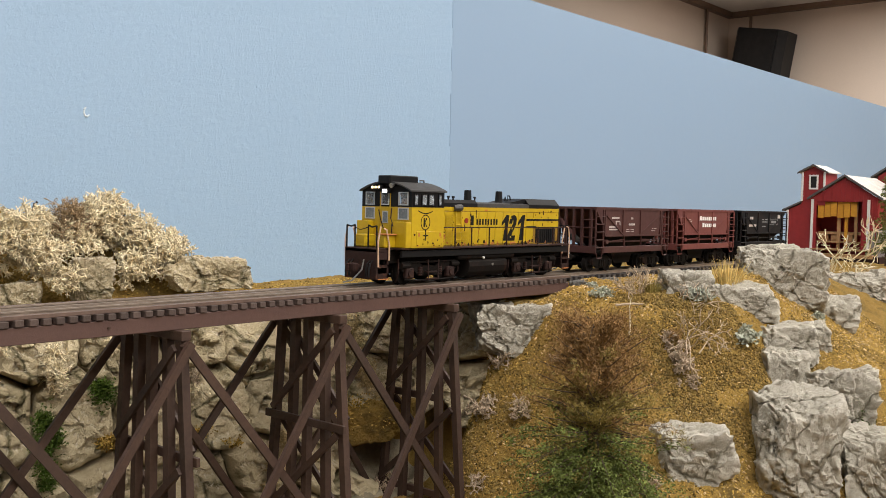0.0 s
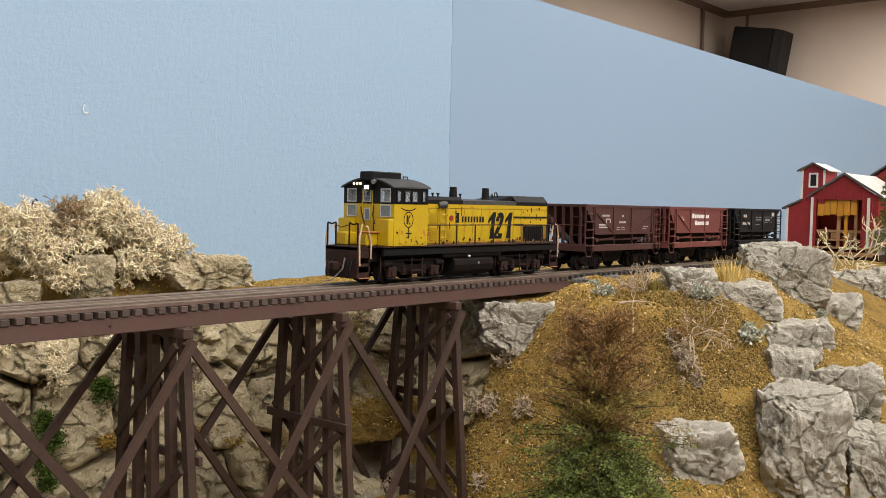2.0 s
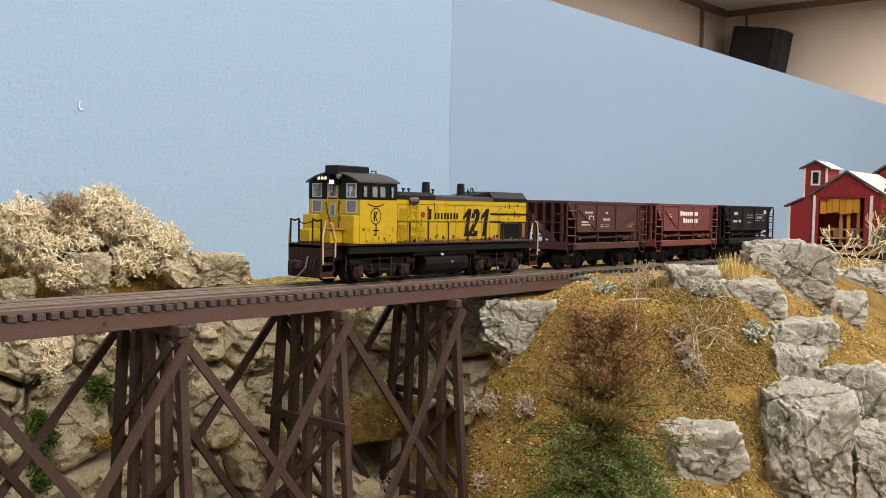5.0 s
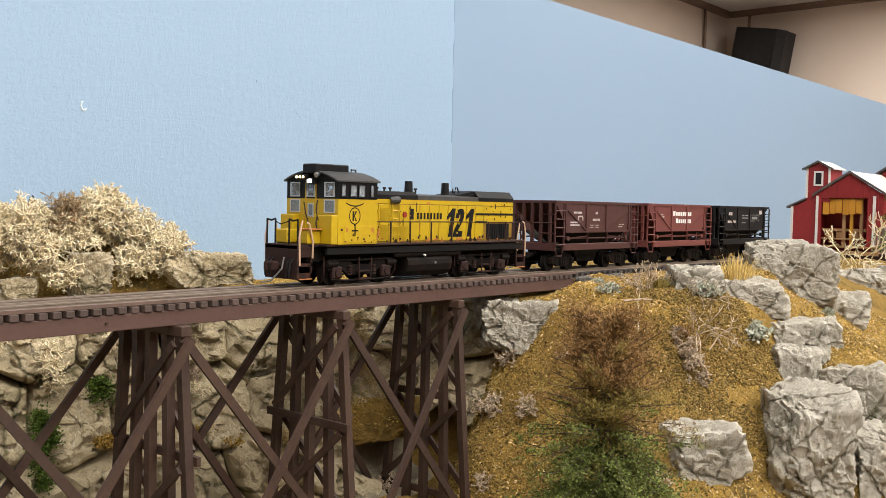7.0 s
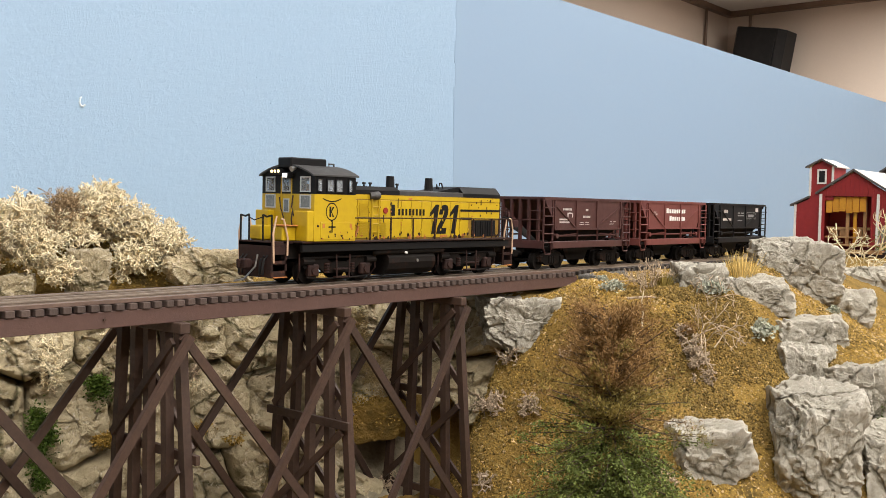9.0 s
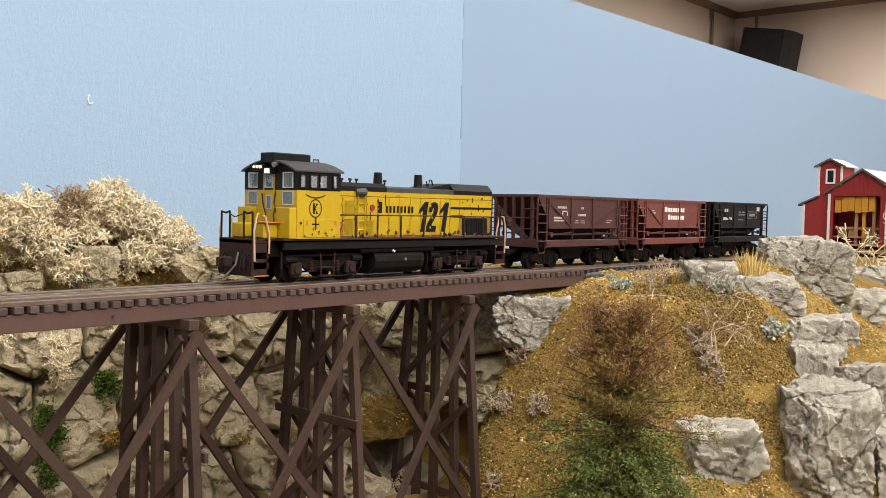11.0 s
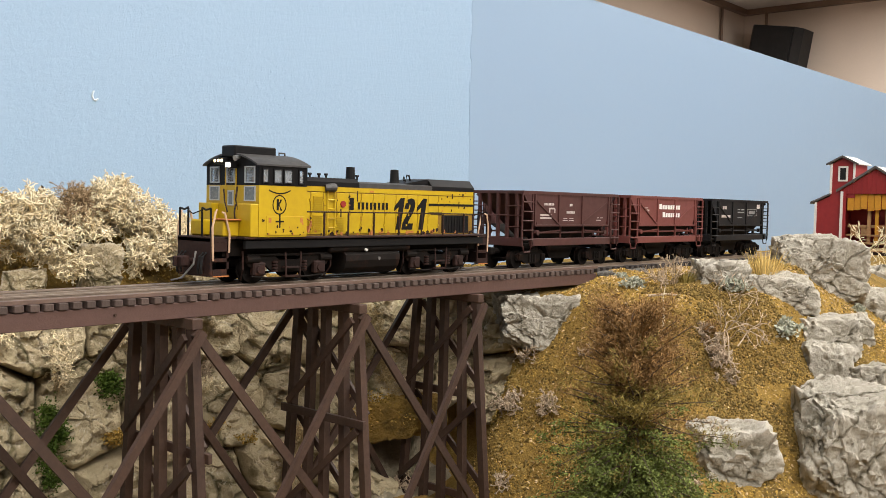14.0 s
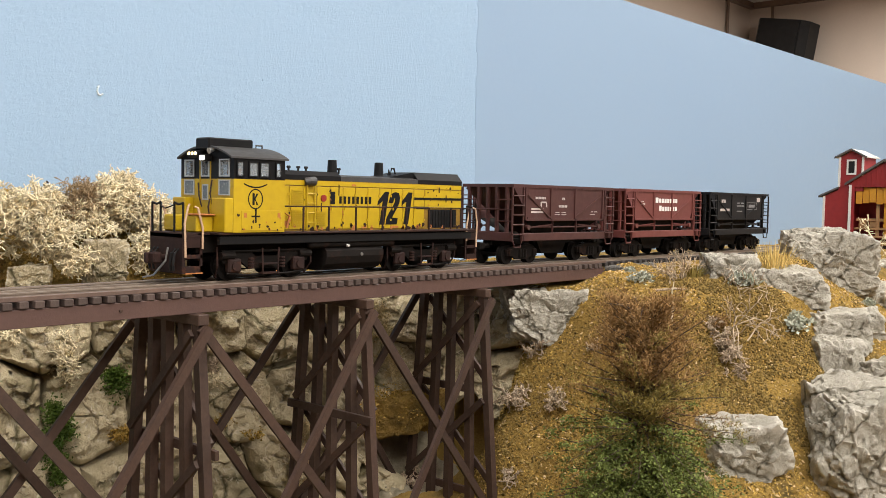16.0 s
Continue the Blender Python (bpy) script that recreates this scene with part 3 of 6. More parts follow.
def gorge_wall():
    """Large fitted blocks, each rounded off into dark joints."""
    rng = random.Random(21)
    sites = []
    v, row = -14.0, 0
    while v > -160:
        h = rng.uniform(27, 38)
        u = -20 + (row % 2) * 19 + rng.uniform(-6, 6)
        while u < 400:
            w = rng.choice((26, 34, 40, 48))
            sites.append(Vector((u + w / 2 + v * 0.3 + 40, v - h / 2 + rng.uniform(-8, 8))))
            u += w
        v -= h
        row += 1
    total = sum(math.dist(a, b) for a, b in zip(WALL_LINE, WALL_LINE[1:]))
    for i, c in enumerate(sites):
        poly = [Vector(p) for p in ((2, -160), (total - 2, -160), (total - 2, -12), (2, -12))]
        for j, o in enumerate(sites):
            if j != i and (o - c).length < 110:
                poly = clip_polygon(poly, (o + c) / 2, (o - c).normalized())
                if len(poly) < 3:
                    break
        if len(poly) < 3:
            continue
        mid = sum(poly, Vector((0, 0))) / len(poly)
        # the hollow at the foot of the bridge end stays open
        spot = wall_point(mid.x, mid.y, 0)
        if 40 < spot.x < 84 and spot.z < -84:
            continue
        # even steps round the outline, rings towards the middle
        edge = []
        for p, q in zip(poly, poly[1:] + poly[:1]):
            n = max(1, int((q - p).length / 1.5))
            edge += [p + (q - p) * (k / n) for k in range(n)]
        m = len(edge)
        if m < 12:
            continue
        reach = max((p - mid).length for p in edge)
        rings = 20
        tilt = Vector((rng.gauss(0, 0.12), rng.gauss(0, 0.12)))
        proud = rng.uniform(1.0, 7.0)
        seed = Vector((i * 3.3, i * 1.9, i * 5.1)) * 10
        verts = []
        for r in [1.0, 1.0] + [1 - (k + 1) / rings for k in range(rings - 1)]:
            back = len(verts) < m
            for p in edge:
                q = mid + (p - mid) * (r * 0.985)
                s3 = Vector((q.x, q.y, 0)) + seed
                wob = Vector((noise.noise(s3 * 0.07), noise.noise(s3 * 0.07 + Vector((7, 0, 0))))) * 2.4
                lip = 1.0 if r < 0.6 else 1 - ((r - 0.6) / 0.4) ** 5
                out = proud * lip - 5.5 * (1 - lip) + (q - mid).dot(tilt) * lip
                out += noise.fractal(s3 * 0.06, 0.9, 2.0, 4) * 2.4 * (0.4 + 0.6 * lip)
                bed = (q.y * 0.9 - q.x * 0.55 + noise.noise(s3 * 0.05) * 8) * 0.075
                out += ((bed - math.floor(bed)) ** 4) * 1.5 * lip
                dist, at = noise.voronoi(Vector((q.x + wob.x, (q.y + wob.y) * 1.5, 0)) * 0.13 + seed)
                out += (noise.cell(at[0] * 4.1) - 0.5) * 2.6 * lip - max(0, 1 - (dist[1] - dist[0]) * 9) * 0.6 * lip
                out += noise.ridged_multi_fractal(s3 * 0.35, 0.9, 2.1, 4, 1.0, 2.0) * 0.55
                if back:
                    out = -16
                verts.append(wall_point(q.x + wob.x * 0.4, q.y + wob.y * 0.4, out))
        faces = []
        for k in range(rings):
            for e in range(m):
                a, b = k * m + e, k * m + (e + 1) % m
                faces.append((a, a + m, b + m, b))
        faces.append(tuple(range(rings * m, rings * m + m)))
        ob = raw("rock", verts, faces, ROCK_TAN, at=here(0, 0, 0), smooth=True)
        ob.data.set_sharp_from_angle(angle=radians(45))
        tagged(ob, "tan weathered plaster block fitted into the gorge wall", "rock", "rocks of the gorge wall")
    # mossy shoulder before the hollow
    rock((50, 32, -79), (24, 13, 12), -30, 301, TURF, "ochre mossy shoulder at the foot of the gorge wall", 1.0, detail=5)


# ---- track and bridge ----
BRIDGE_END = 160
TIE_PITCH = 4.9


def rail_profile(y):
    return [(y - 1.1, -2.1), (y + 1.1, -2.1), (y + 1.1, -1.8), (y + 0.3, -1.5), (y + 0.3, -0.7), (y + 0.55, -0.5), (y + 0.55, 0), (y - 0.55, 0), (y - 0.55, -0.5), (y - 0.3, -0.7), (y - 0.3, -1.5), (y - 1.1, -1.8)]


def track():
    tr = thing("railway_track", here(0, 0, 0), "single model railway track with rusty rails on brown ties", "railway track", kind="structure")
    for y in (-8.25, 8.25):
        part("rail", prism(bmesh.new(), rail_profile(y), "x", -420, 1400), RAIL_RUST, tr)
    me = dark = None
    x, i = -300.0, 0
    rng = random.Random(2)
    while x < 420:
        if me is None:
            ob = part("tie", bx(-1.6, 1.6, -18.2, 18.2, -4.4, -2.0, 0.25), TIE, tr)
            me = ob.data
        elif x <= BRIDGE_END or dark is not None:
            ob = new("tie", me if x <= BRIDGE_END else dark)
            ob.parent = tr
        else:
            ob = part("tie", bx(-1.6, 1.6, -18.2, 18.2, -4.4, -2.0, 0.25), TIE_DARK, tr)
            dark = ob.data
        half = x > BRIDGE_END
        ob.matrix_basis = Matrix.LocRotScale((x * MM, rng.uniform(-0.25, 0.25) * MM, rng.uniform(-0.12, 0.12) * MM), Euler((0, 0, radians(rng.uniform(-1.0, 1.0)))), (1, 0.82 if half else 1, 1))
        x += TIE_PITCH if not half else 6.4
        i += 1
    bm = bmesh.new()
    while x < 1400:
        box(bm, x - 1.6, x + 1.6, -15, 15, -4.4, -2.0)
        x += 6.4
    part("far_ties", bm, TIE_DARK, tr)["kind"] = "stuff"
    rng = np.random.default_rng(5)
    n = 9000
    xx = rng.uniform(BRIDGE_END + 1, 700, n)
    yy = np.clip(rng.normal(0, 9, n), -21, 21)
    zz = -3.6 - 0.10 * np.maximum(np.abs(yy) - 13, 0) * 6 + rng.uniform(-0.5, 0.4, n)
    v, f = [], []
    base = np.array([(1, 0, 0), (-1, 0, 0), (0, 1, 0), (0, -1, 0), (0, 0, 1), (0, 0, -1)], float)
    for k in range(n):
        v.append(base * rng.uniform(0.35, 0.9, (6, 1)) + (xx[k], yy[k], zz[k]))
    tri = np.array([(0, 2, 4), (2, 1, 4), (1, 3, 4), (3, 0, 4), (2, 0, 5), (1, 2, 5), (3, 1, 5), (0, 3, 5)])
    faces = (tri[None] + 6 * np.arange(n)[:, None, None]).reshape(-1, 3)
    tagged(raw("ballast", np.concatenate(v), faces.tolist(), BALLAST, at=here(0, 0, 0)), "dark grey crushed ballast between the ties", "ballast", kind="stuff")


BENTS = (-192, -110, -28, 50.5)


def timber(name, a, b, w, h, parent, label=""):
    return part(name, beam(bmesh.new(), a, b, w, h), TIMBER, parent, label)


def trestle():
    t = thing("trestle_bridge", here(0, 0, 0), "brown timber trestle bridge with cross-braced bents", "trestle bridge")
    for y0, y1 in ((-17.6, -14.2), (14.2, 17.6), (-7.5, -4.0), (4.0, 7.5)):
        part("girder", bx(-330, BRIDGE_END, y0, y1, -10.3, -4.5, 0.2), GIRDER, t)
    for y in (-15.2, 15.2):
        part("guard_timber", bx(-330, BRIDGE_END + 4, y - 1.3, y + 1.3, -2.0, -0.5, 0.15), GUARD_TIMBER, t)
    for y in (-4.6, 4.6):
        part("guard_rail", bx(-330, BRIDGE_END + 4, y - 0.6, y + 0.6, -2.0, -0.5), RAIL_RUST, t)
    foot = -150
    for b in BENTS:
        part("cap", bx(b - 2.2, b + 2.2, -22.5, 22.5, -14.3, -10.3, 0.3), TIMBER, t)
        for y, batter in ((-19.3, -0.085), (-10.2, -0.03), (1.0, 0.0), (9.8, 0.03), (19.3, 0.085)):
            z1 = foot if b < 30 else -125
            timber("post", (b, y, -14.3), (b, y + batter * (-14.3 - z1), z1), 3.5, 3.5, t)
        for z in (-61, -112):
            k = 19.3 + 0.085 * (-14.3 - z) + 4
            s = -1 if b == -28 else 1
            part("sash", bx(b + s * 2.7 - 0.9, b + s * 2.7 + 0.9, -k if b < 30 else -9, k, z - 1.8, z + 1.8, 0.15), TIMBER, t)
        for z0, z1 in ((-17, -58), (-64, -108)):
            k0, k1 = 19.3 + 0.085 * (-14.3 - z0), 19.3 + 0.085 * (-14.3 - z1)
            timber("sway_brace", (b - 2.8, -k0 + 1, z0), (b - 2.8, k1, z1), 1.4, 3.0, t)
            timber("sway_brace", (b + 2.8, k0 - 1, z0), (b + 2.8, -k1, z1), 1.4, 3.0, t)
    for a, b in zip(BENTS, BENTS[1:]):
        for side in (-1, 1):
            y0, y1 = side * 22.4, side * 31.5
            timber("tower_brace", (a - 1, y0, -15), (b - 1, y1, -122), 1.9, 3.3, t)
            timber("tower_brace", (b + 1, y0 + side * 2.0, -15), (a + 1, y1 + side * 2.0, -122), 1.9, 3.3, t)
    # bolt heads on the face of the near girder
    for x in (-139.7,):
        part("bolt", tube(bmesh.new(), [(x, -17.5, -7.2), (x, -18.3, -7.2)], 0.5, 8), TIMBER, t)


# ---- the train: each vehicle's own space runs back from its front, z from the rail tops ----
def bars(name, material, parent, rows, y, label=""):
    """Flat painted bars (x, z, width, height) on a side that faces -y."""
    bm = bmesh.new()
    for x, z, w, h in rows:
        box(bm, x, x + w, y - 0.06, y + 0.05, z, z + h)
    return part(name, bm, material, parent, label)


def word(x, z, n, h, w, gap, first=1.0):
    out = []
    for i in range(n):
        k = first if i == 0 else 1.0
        out.append((x, z, w * k, h * k))
        x += w * k + gap
    return out


def window(parent, plane, at, a0, a1, z0, z1, frame_mat=SILVER, pane=PANE, t=0.5):
    """A framed pane in the plane 'x' or 'y' at that place, from a0 to a1 across."""
    fr = bmesh.new()
    e = 0.5
    for q in ((a0, a1, z0, z0 + e), (a0, a1, z1 - e, z1), (a0, a0 + e, z0 + e, z1 - e), (a1 - e, a1, z0 + e, z1 - e)):
        if plane == "x":
            box(fr, at - t, at + 0.1, q[0], q[1], q[2], q[3])
        else:
            box(fr, q[0], q[1], at - t, at + 0.1, q[2], q[3])
    w = part("window", fr, frame_mat, parent)
    p = bmesh.new()
    if plane == "x":
        box(p, at - 0.2, at - 0.05, a0 + e, a1 - e, z0 + e, z1 - e)
    else:
        box(p, a0 + e, a1 - e, at - 0.2, at - 0.05, z0 + e, z1 - e)
    ob = part("pane", p, pane, w)
    if pane is PANE:
        ob.visible_shadow = False
    return w


def wall_with_holes(bm, plane, at0, at1, a0, a1, z0, z1, holes):
    """A wall of even thickness with rectangular holes (a0, a1, z0, z1) of one common height."""
    def b(p, q, r, s):
        if q - p > 1e-6 and s - r > 1e-6:
            if plane == "x":
                box(bm, at0, at1, p, q, r, s)
            else:
                box(bm, p, q, at0, at1, r, s)
    hs = sorted(holes)
    lo, hi = min(h[2] for h in hs), max(h[3] for h in hs)
    b(a0, a1, z0, lo)
    b(a0, a1, hi, z1)
    a = a0
    for h in hs:
        b(a, h[0], lo, hi)
        a = h[1]
    b(a, a1, lo, hi)


def wheelset(parent, x, r, gauge=14.4):
    """An axle with two flanged wheels, in its own space about the axle."""
    bm = bmesh.new()
    for s in (-1, 1):
        y = s * gauge / 2
        wheel_disc(bm, 0, y, y + s * 2.4, 0, r, 24)
        wheel_disc(bm, 0, y - s * 0.6, y, 0, r + 0.6, 24)
        for k in range(5):
            a = k * 1.2566
            wheel_disc(bm, math.cos(a) * r * 0.55, y + s * 2.4, y + s * 2.6, math.sin(a) * r * 0.55, r * 0.16, 8)
        wheel_disc(bm, 0, y + s * 2.4, y + s * 3.0, 0, r * 0.3, 10)
    tube(bm, [(0, -gauge / 2, 0), (0, gauge / 2, 0)], 1.0, 8)
    return part("wheelset", bm, UNDER, parent, at=pose(x * MM, 0, r * MM))


WHEELS = []


def loco_truck(loco, cx):
    tr = part("truck", bx(cx - 21, cx + 21, -8, 8, 7.0, 9.5), UNDER, loco)
    for s in (-1, 1):
        bm = bmesh.new()
        y0, y1 = (s * 11.0, s * 12.6) if s > 0 else (s * 12.6, s * 11.0)
        out = [(cx - 21, 8.2), (cx - 18, 10.6), (cx - 7, 10.8), (cx - 5, 9.2), (cx + 5, 9.2), (cx + 7, 10.8), (cx + 18, 10.6), (cx + 21, 8.2), (cx + 20, 6.8), (cx + 12, 7.4), (cx + 8, 4.4), (cx - 8, 4.4), (cx - 12, 7.4), (cx - 20, 6.8)]
        prism(bm, out, "y", y0, y1)
        part("sideframe", bm, UNDER, tr, "cast side frame, coloured near black for the shade there")
        for ax in (-15.5, 15.5):
            bm = bmesh.new()
            a, b = sorted((s * 11.2, s * 14.0))
            box(bm, cx + ax - 3.0, cx + ax + 3.0, a, b, 3.2, 8.6, 0.6)
            tube(bm, [(cx + ax, s * 13.6, 5.8), (cx + ax, s * 14.6, 5.8)], 1.7, 12)
            part("journal_box", bm, RUSTY, tr)
        for ax in (-18.6, 18.6):
            part("brake_cylinder", tube(bmesh.new(), [(cx + ax - 3, s * 13.0, 9.8), (cx + ax + 3, s * 13.0, 9.8)], 1.5, 10), UNDER, tr)
        for ax in (-22.5, 22.5):
            part("sand_pipe", tube(bmesh.new(), [(cx + ax, s * 12.2, 13.0), (cx + ax, s * 12.4, 6.0), (cx + ax * 0.95, s * 9.5, 1.6)], 0.4, 6), RUSTY, tr)
        for ax in (-7.5, 7.5):
            bm = bmesh.new()
            for k in range(4):
                tube(bm, [(cx + ax, s * 12.9, 4.6 + k * 1.15), (cx + ax, s * 12.9, 5.3 + k * 1.15)], 1.25, 10)
            part("spring", bm, RUSTY, tr)
        bm = bmesh.new()
        tube(bm, [(cx - 19, s * 13.2, 3.0), (cx - 10, s * 13.2, 2.2), (cx + 10, s * 13.2, 2.2), (cx + 19, s * 13.2, 3.0)], 0.45, 6)
        tube(bm, [(cx - 21, s * 12.8, 11.3), (cx + 21, s * 12.8, 11.3)], 0.55, 6)
        part("brake_rod", bm, UNDER, tr)
        bm = bmesh.new()
        y = s * 15.3
        for q in (-4.0, 4.0):
            tube(bm, [(cx + q, y, 12.5), (cx + q * 0.9, y, 2.6)], 0.35, 6)
        box(bm, cx - 4, cx + 4, *sorted((y - s * 2.0, y)), 2.4, 3.1)
        box(bm, cx - 4, cx + 4, *sorted((y - s * 2.0, y)), 6.0, 6.6)
        part("hanging_step", bm, RUSTY, tr, "rusty hanging step iron")
    for ax in (-15.5, 15.5):
        WHEELS.append((wheelset(tr, cx + ax, 5.8), cx + ax, 5.8))


def end_platform(loco, x_out, x_in, sign):
    """The low end of the frame: pilot plate, corner steps, coupler, hoses and handrails. sign -1: the front end."""
    a, b = sorted((x_out, x_in))
    hw = 11.0
    part("end_deck", bx(a, b, -hw, hw, 16.5, 18.5, 0.2), RUSTY, loco)
    p0, p1 = sorted((x_out, x_out - sign * 1.2))
    part("pilot", bx(p0, p1, -hw, hw, 3.4, 18.2, 0.25), RUSTY, loco, "rust-stained pilot plate")
    for s in (-1, 1):
        st = bmesh.new()
        y = s * (hw - 0.1)
        yy = sorted((y, y - s * 0.8))
        box(st, a + 1.2, b, *yy, 3.6, 6.2)
        box(st, a + 1.2, b, *yy, 9.0, 10.4)
        box(st, a + 1.2, b, *yy, 13.0, 16.5)
        x_far = (b - 0.9, b) if sign < 0 else (a, a + 0.9)
        box(st, *x_far, *yy, 3.6, 16.5)
        cs = part("corner_step", st, RUSTY, loco, "rust-brown corner step well with a worn orange edge")
        for z in (4.0, 9.0, 13.4):
            part("tread", bx(a + 1.2, b - 0.9, *sorted((y - s * 0.8, y - s * 4.5)), z, z + 0.6), RUSTY, cs)
        e = bmesh.new()
        box(e, a + 1.2, b, *sorted((y, y + s * 0.25)), 3.3, 3.75)
        part("step_edge", e, ORANGE, loco)
    c = bmesh.new()
    xo = x_out + sign * 6.5
    tube(c, [(x_out, 0, 9.0), (xo - sign * 3.5, 0, 9.0)], 1.3, 8)
    box(c, *sorted((xo - sign * 3.6, xo)), -2.4, 2.4, 7.0, 11.2, 0.6)
    box(c, *sorted((xo, xo + sign * 1.2)), 0.6, 2.4, 7.2, 11.0, 0.3)
    part("coupler", c, RUSTY, loco, "rusty knuckle coupler")
    bm = bmesh.new()
    for y in (-8.5, -6.5, 5.0, 7.5):
        tube(bm, [(x_out, y, 12.5), (x_out + sign * 1.8, y, 11), (x_out + sign * 2.0, y + 0.6, 7.0), (x_out + sign * 1.2, y + 1.4, 4.5)], 0.5, 6)
    part("air_hose", bm, BLACK_PLASTIC, loco)
    bm = bmesh.new()
    tube(bm, [(x_out + sign * 1.8, -4.3, 13.0), (x_out + sign * 2.4, -3.6, 8), (x_out + sign * 4.5, 1.0, 2.6), (x_out + sign * 6.5, 5, 1.6)], 0.4, 6)
    part("uncoupling_lever", bm, STEEL, loco)
    # end railings and grab irons
    bm = bmesh.new()
    for y in (-hw + 0.7, -4.6, 4.6, hw - 0.7):
        tube(bm, [(x_out - sign * 0.6, y, 18.5), (x_out - sign * 0.6, y, 29.3)], 0.42, 6)
    for s in (-1, 1):
        tube(bm, [(x_out - sign * 0.6, s * (hw - 0.7), 29.3), (x_out - sign * 0.6, s * 7.2, 28.7), (x_out - sign * 0.6, s * 4.6, 29.5)], 0.42, 6)
    tube(bm, [(x_out - sign * 0.3, -4.6, 28.5), (x_out + sign * 0.4, 0, 27.2), (x_out - sign * 0.3, 4.6, 28.5)], 0.25, 5)
    part("end_railing", bm, BLACK, loco)
    for s in (-1, 1):
        bm = bmesh.new()
        y = s * (hw + 0.4)
        xi = x_in
        tube(bm, [(x_out - sign * 1, y, 9.5), (x_out - sign * 0.6, y, 22), (x_out - sign * 2.0, y, 28.2), (x_out - sign * 3.0, y - s * 0.8, 28.8)], 0.42, 6)
        tube(bm, [(xi + sign * 0.3, y, 12.5), (xi + sign * 0.2, y, 20), (xi + sign * 2.4, y, 27.6), (xi + sign * 3.2, y - s * 0.8, 28.0)], 0.42, 6)
        part("grab_iron", bm, CREAM, loco, "bare cream-coloured grab irons")


def locomotive():
    lo = thing("diesel_locomotive", here(0, 0, 0), "weathered yellow and black diesel switching locomotive on the bridge", "locomotive")
    # frame
    bm = bx(15, 160.5, -16.8, 16.8, 17.7, 18.6, 0.2)
    part("running_board", bm, RUSTY, lo)
    part("frame", bx(10, 163, -9.5, 9.5, 11.0, 17.2), UNDER, lo)
    for s in (-1, 1):
        part("side_sill", bx(16, 159.5, *sorted((s * 14.2, s * 16.0)), 14.0, 17.2, 0.2), BLACK, lo)
    end_platform(lo, 3.5, 12.0, -1)
    part("deck_floor", bx(10, 21, -11, 11, 17.6, 18.55), RUSTY, lo)
    end_platform(lo, 169.5, 161.0, 1)
    # fuel tank and air reservoirs
    tank = part("fuel_tank", prism(bmesh.new(), [(-13.6, 12.0), (-15.4, 10.4), (-15.6, 8.0), (-14.6, 5.0), (-12.4, 2.9), (-9.5, 2.0), (9.5, 2.0), (12.4, 2.9), (14.6, 5.0), (15.6, 8.0), (15.4, 10.4), (13.6, 12.0)], "x", 68.5, 101.0), UNDER, lo, "black fuel tank")
    part("filler_cap", tube(bmesh.new(), [(88, -14.2, 8.8), (88, -15.9, 8.6)], 0.7, 8), STEEL, tank)
    for s in (-1, 1):
        part("air_reservoir", tube(bmesh.new(), [(60, s * 13.6, 13.2), (62, s * 13.6, 13.2), (106, s * 13.6, 13.2), (108, s * 13.6, 13.2)], 1.7, 12), UNDER, lo, smooth=True)
    part("drain_valve", tube(bmesh.new(), [(80, -15.0, 12.6), (80, -16.2, 12.4)], 0.6, 8), WHITE, lo)
    loco_truck(lo, 40.0)
    loco_truck(lo, 129.0)
    # cab
    x0, x1, w = 21.0, 45.0, 17.3
    bm = bmesh.new()
    side_w = [(22.2, 25.6), (27.6, 32.2), (32.7, 37.4), (40.2, 43.2)]
    paint = 38.6
    lower, upper = bmesh.new(), bmesh.new()
    for s in (-1, 1):
        ya, yb = sorted((s * w, s * (w - 0.9)))
        box(lower, x0, x1, ya, yb, 18.6, paint)
        wall_with_holes(upper, "y", ya, yb, x0, x1, paint, 46.6, [(a, b, 39.4, 45.4) for a, b in side_w])
    box(lower, x0, x0 + 0.9, -w + 0.9, w - 0.9, 18.6, paint)
    box(lower, x1 - 0.9, x1, -w + 0.9, w - 0.9, 18.6, paint)
    front_w = [(-14.9, -8.4), (-1.9, 3.4), (8.2, 14.6)]
    wall_with_holes(upper, "x", x0, x0 + 0.9, -w + 0.9, w - 0.9, paint, 46.6, [(a, b, 39.4, 46.0) for a, b in front_w])
    wall_with_holes(upper, "x", x1 - 0.9, x1, -w + 0.9, w - 0.9, paint, 46.6, [(-15.0, -11.8, 39.4, 45.0), (11.8, 15.0, 39.4, 45.0)])
    for xa, xb in ((x0, x0 + 0.9), (x1 - 0.9, x1)):
        arch = [(y, 46.6 + 4.2 * (1 - (y / w) ** 2)) for y in np.linspace(-w, w, 15)]
        prism(upper, arch + [(w, 46.4), (-w, 46.4)], "x", xa, xb)
    cab = part("cab", lower, YELLOW, lo, "yellow cab body")
    part("cab_top", upper, BLACK, lo, "black upper cab")
    for a, b in side_w:
        for s in (-1, 1):
            window(cab, "y", s * w if s < 0 else w + 0.4, a, b, 39.4, 45.4, BLACK)
    for (a, b), z0 in zip(front_w, (39.4, 39.4, 39.4)):
        window(cab, "x", x0, a, b, z0, 46.0, t=0.4)
    for a, b in ((-15.2, -8.2), (8.0, 14.8)):
        window(cab, "x", x0, a, b, 32.4, 38.3, pane=SMOKED, t=0.4)
    window(cab, "x", x0, -1.2, 2.6, 30.5, 36.5, pane=SMOKED, t=0.35)
    part("door_frame", box(box(bmesh.new(), x0 - 0.3, x0, -2.9, -2.4, 18.6, 46), x0 - 0.3, x0, 3.9, 4.4, 18.6, 46), YELLOW, cab)
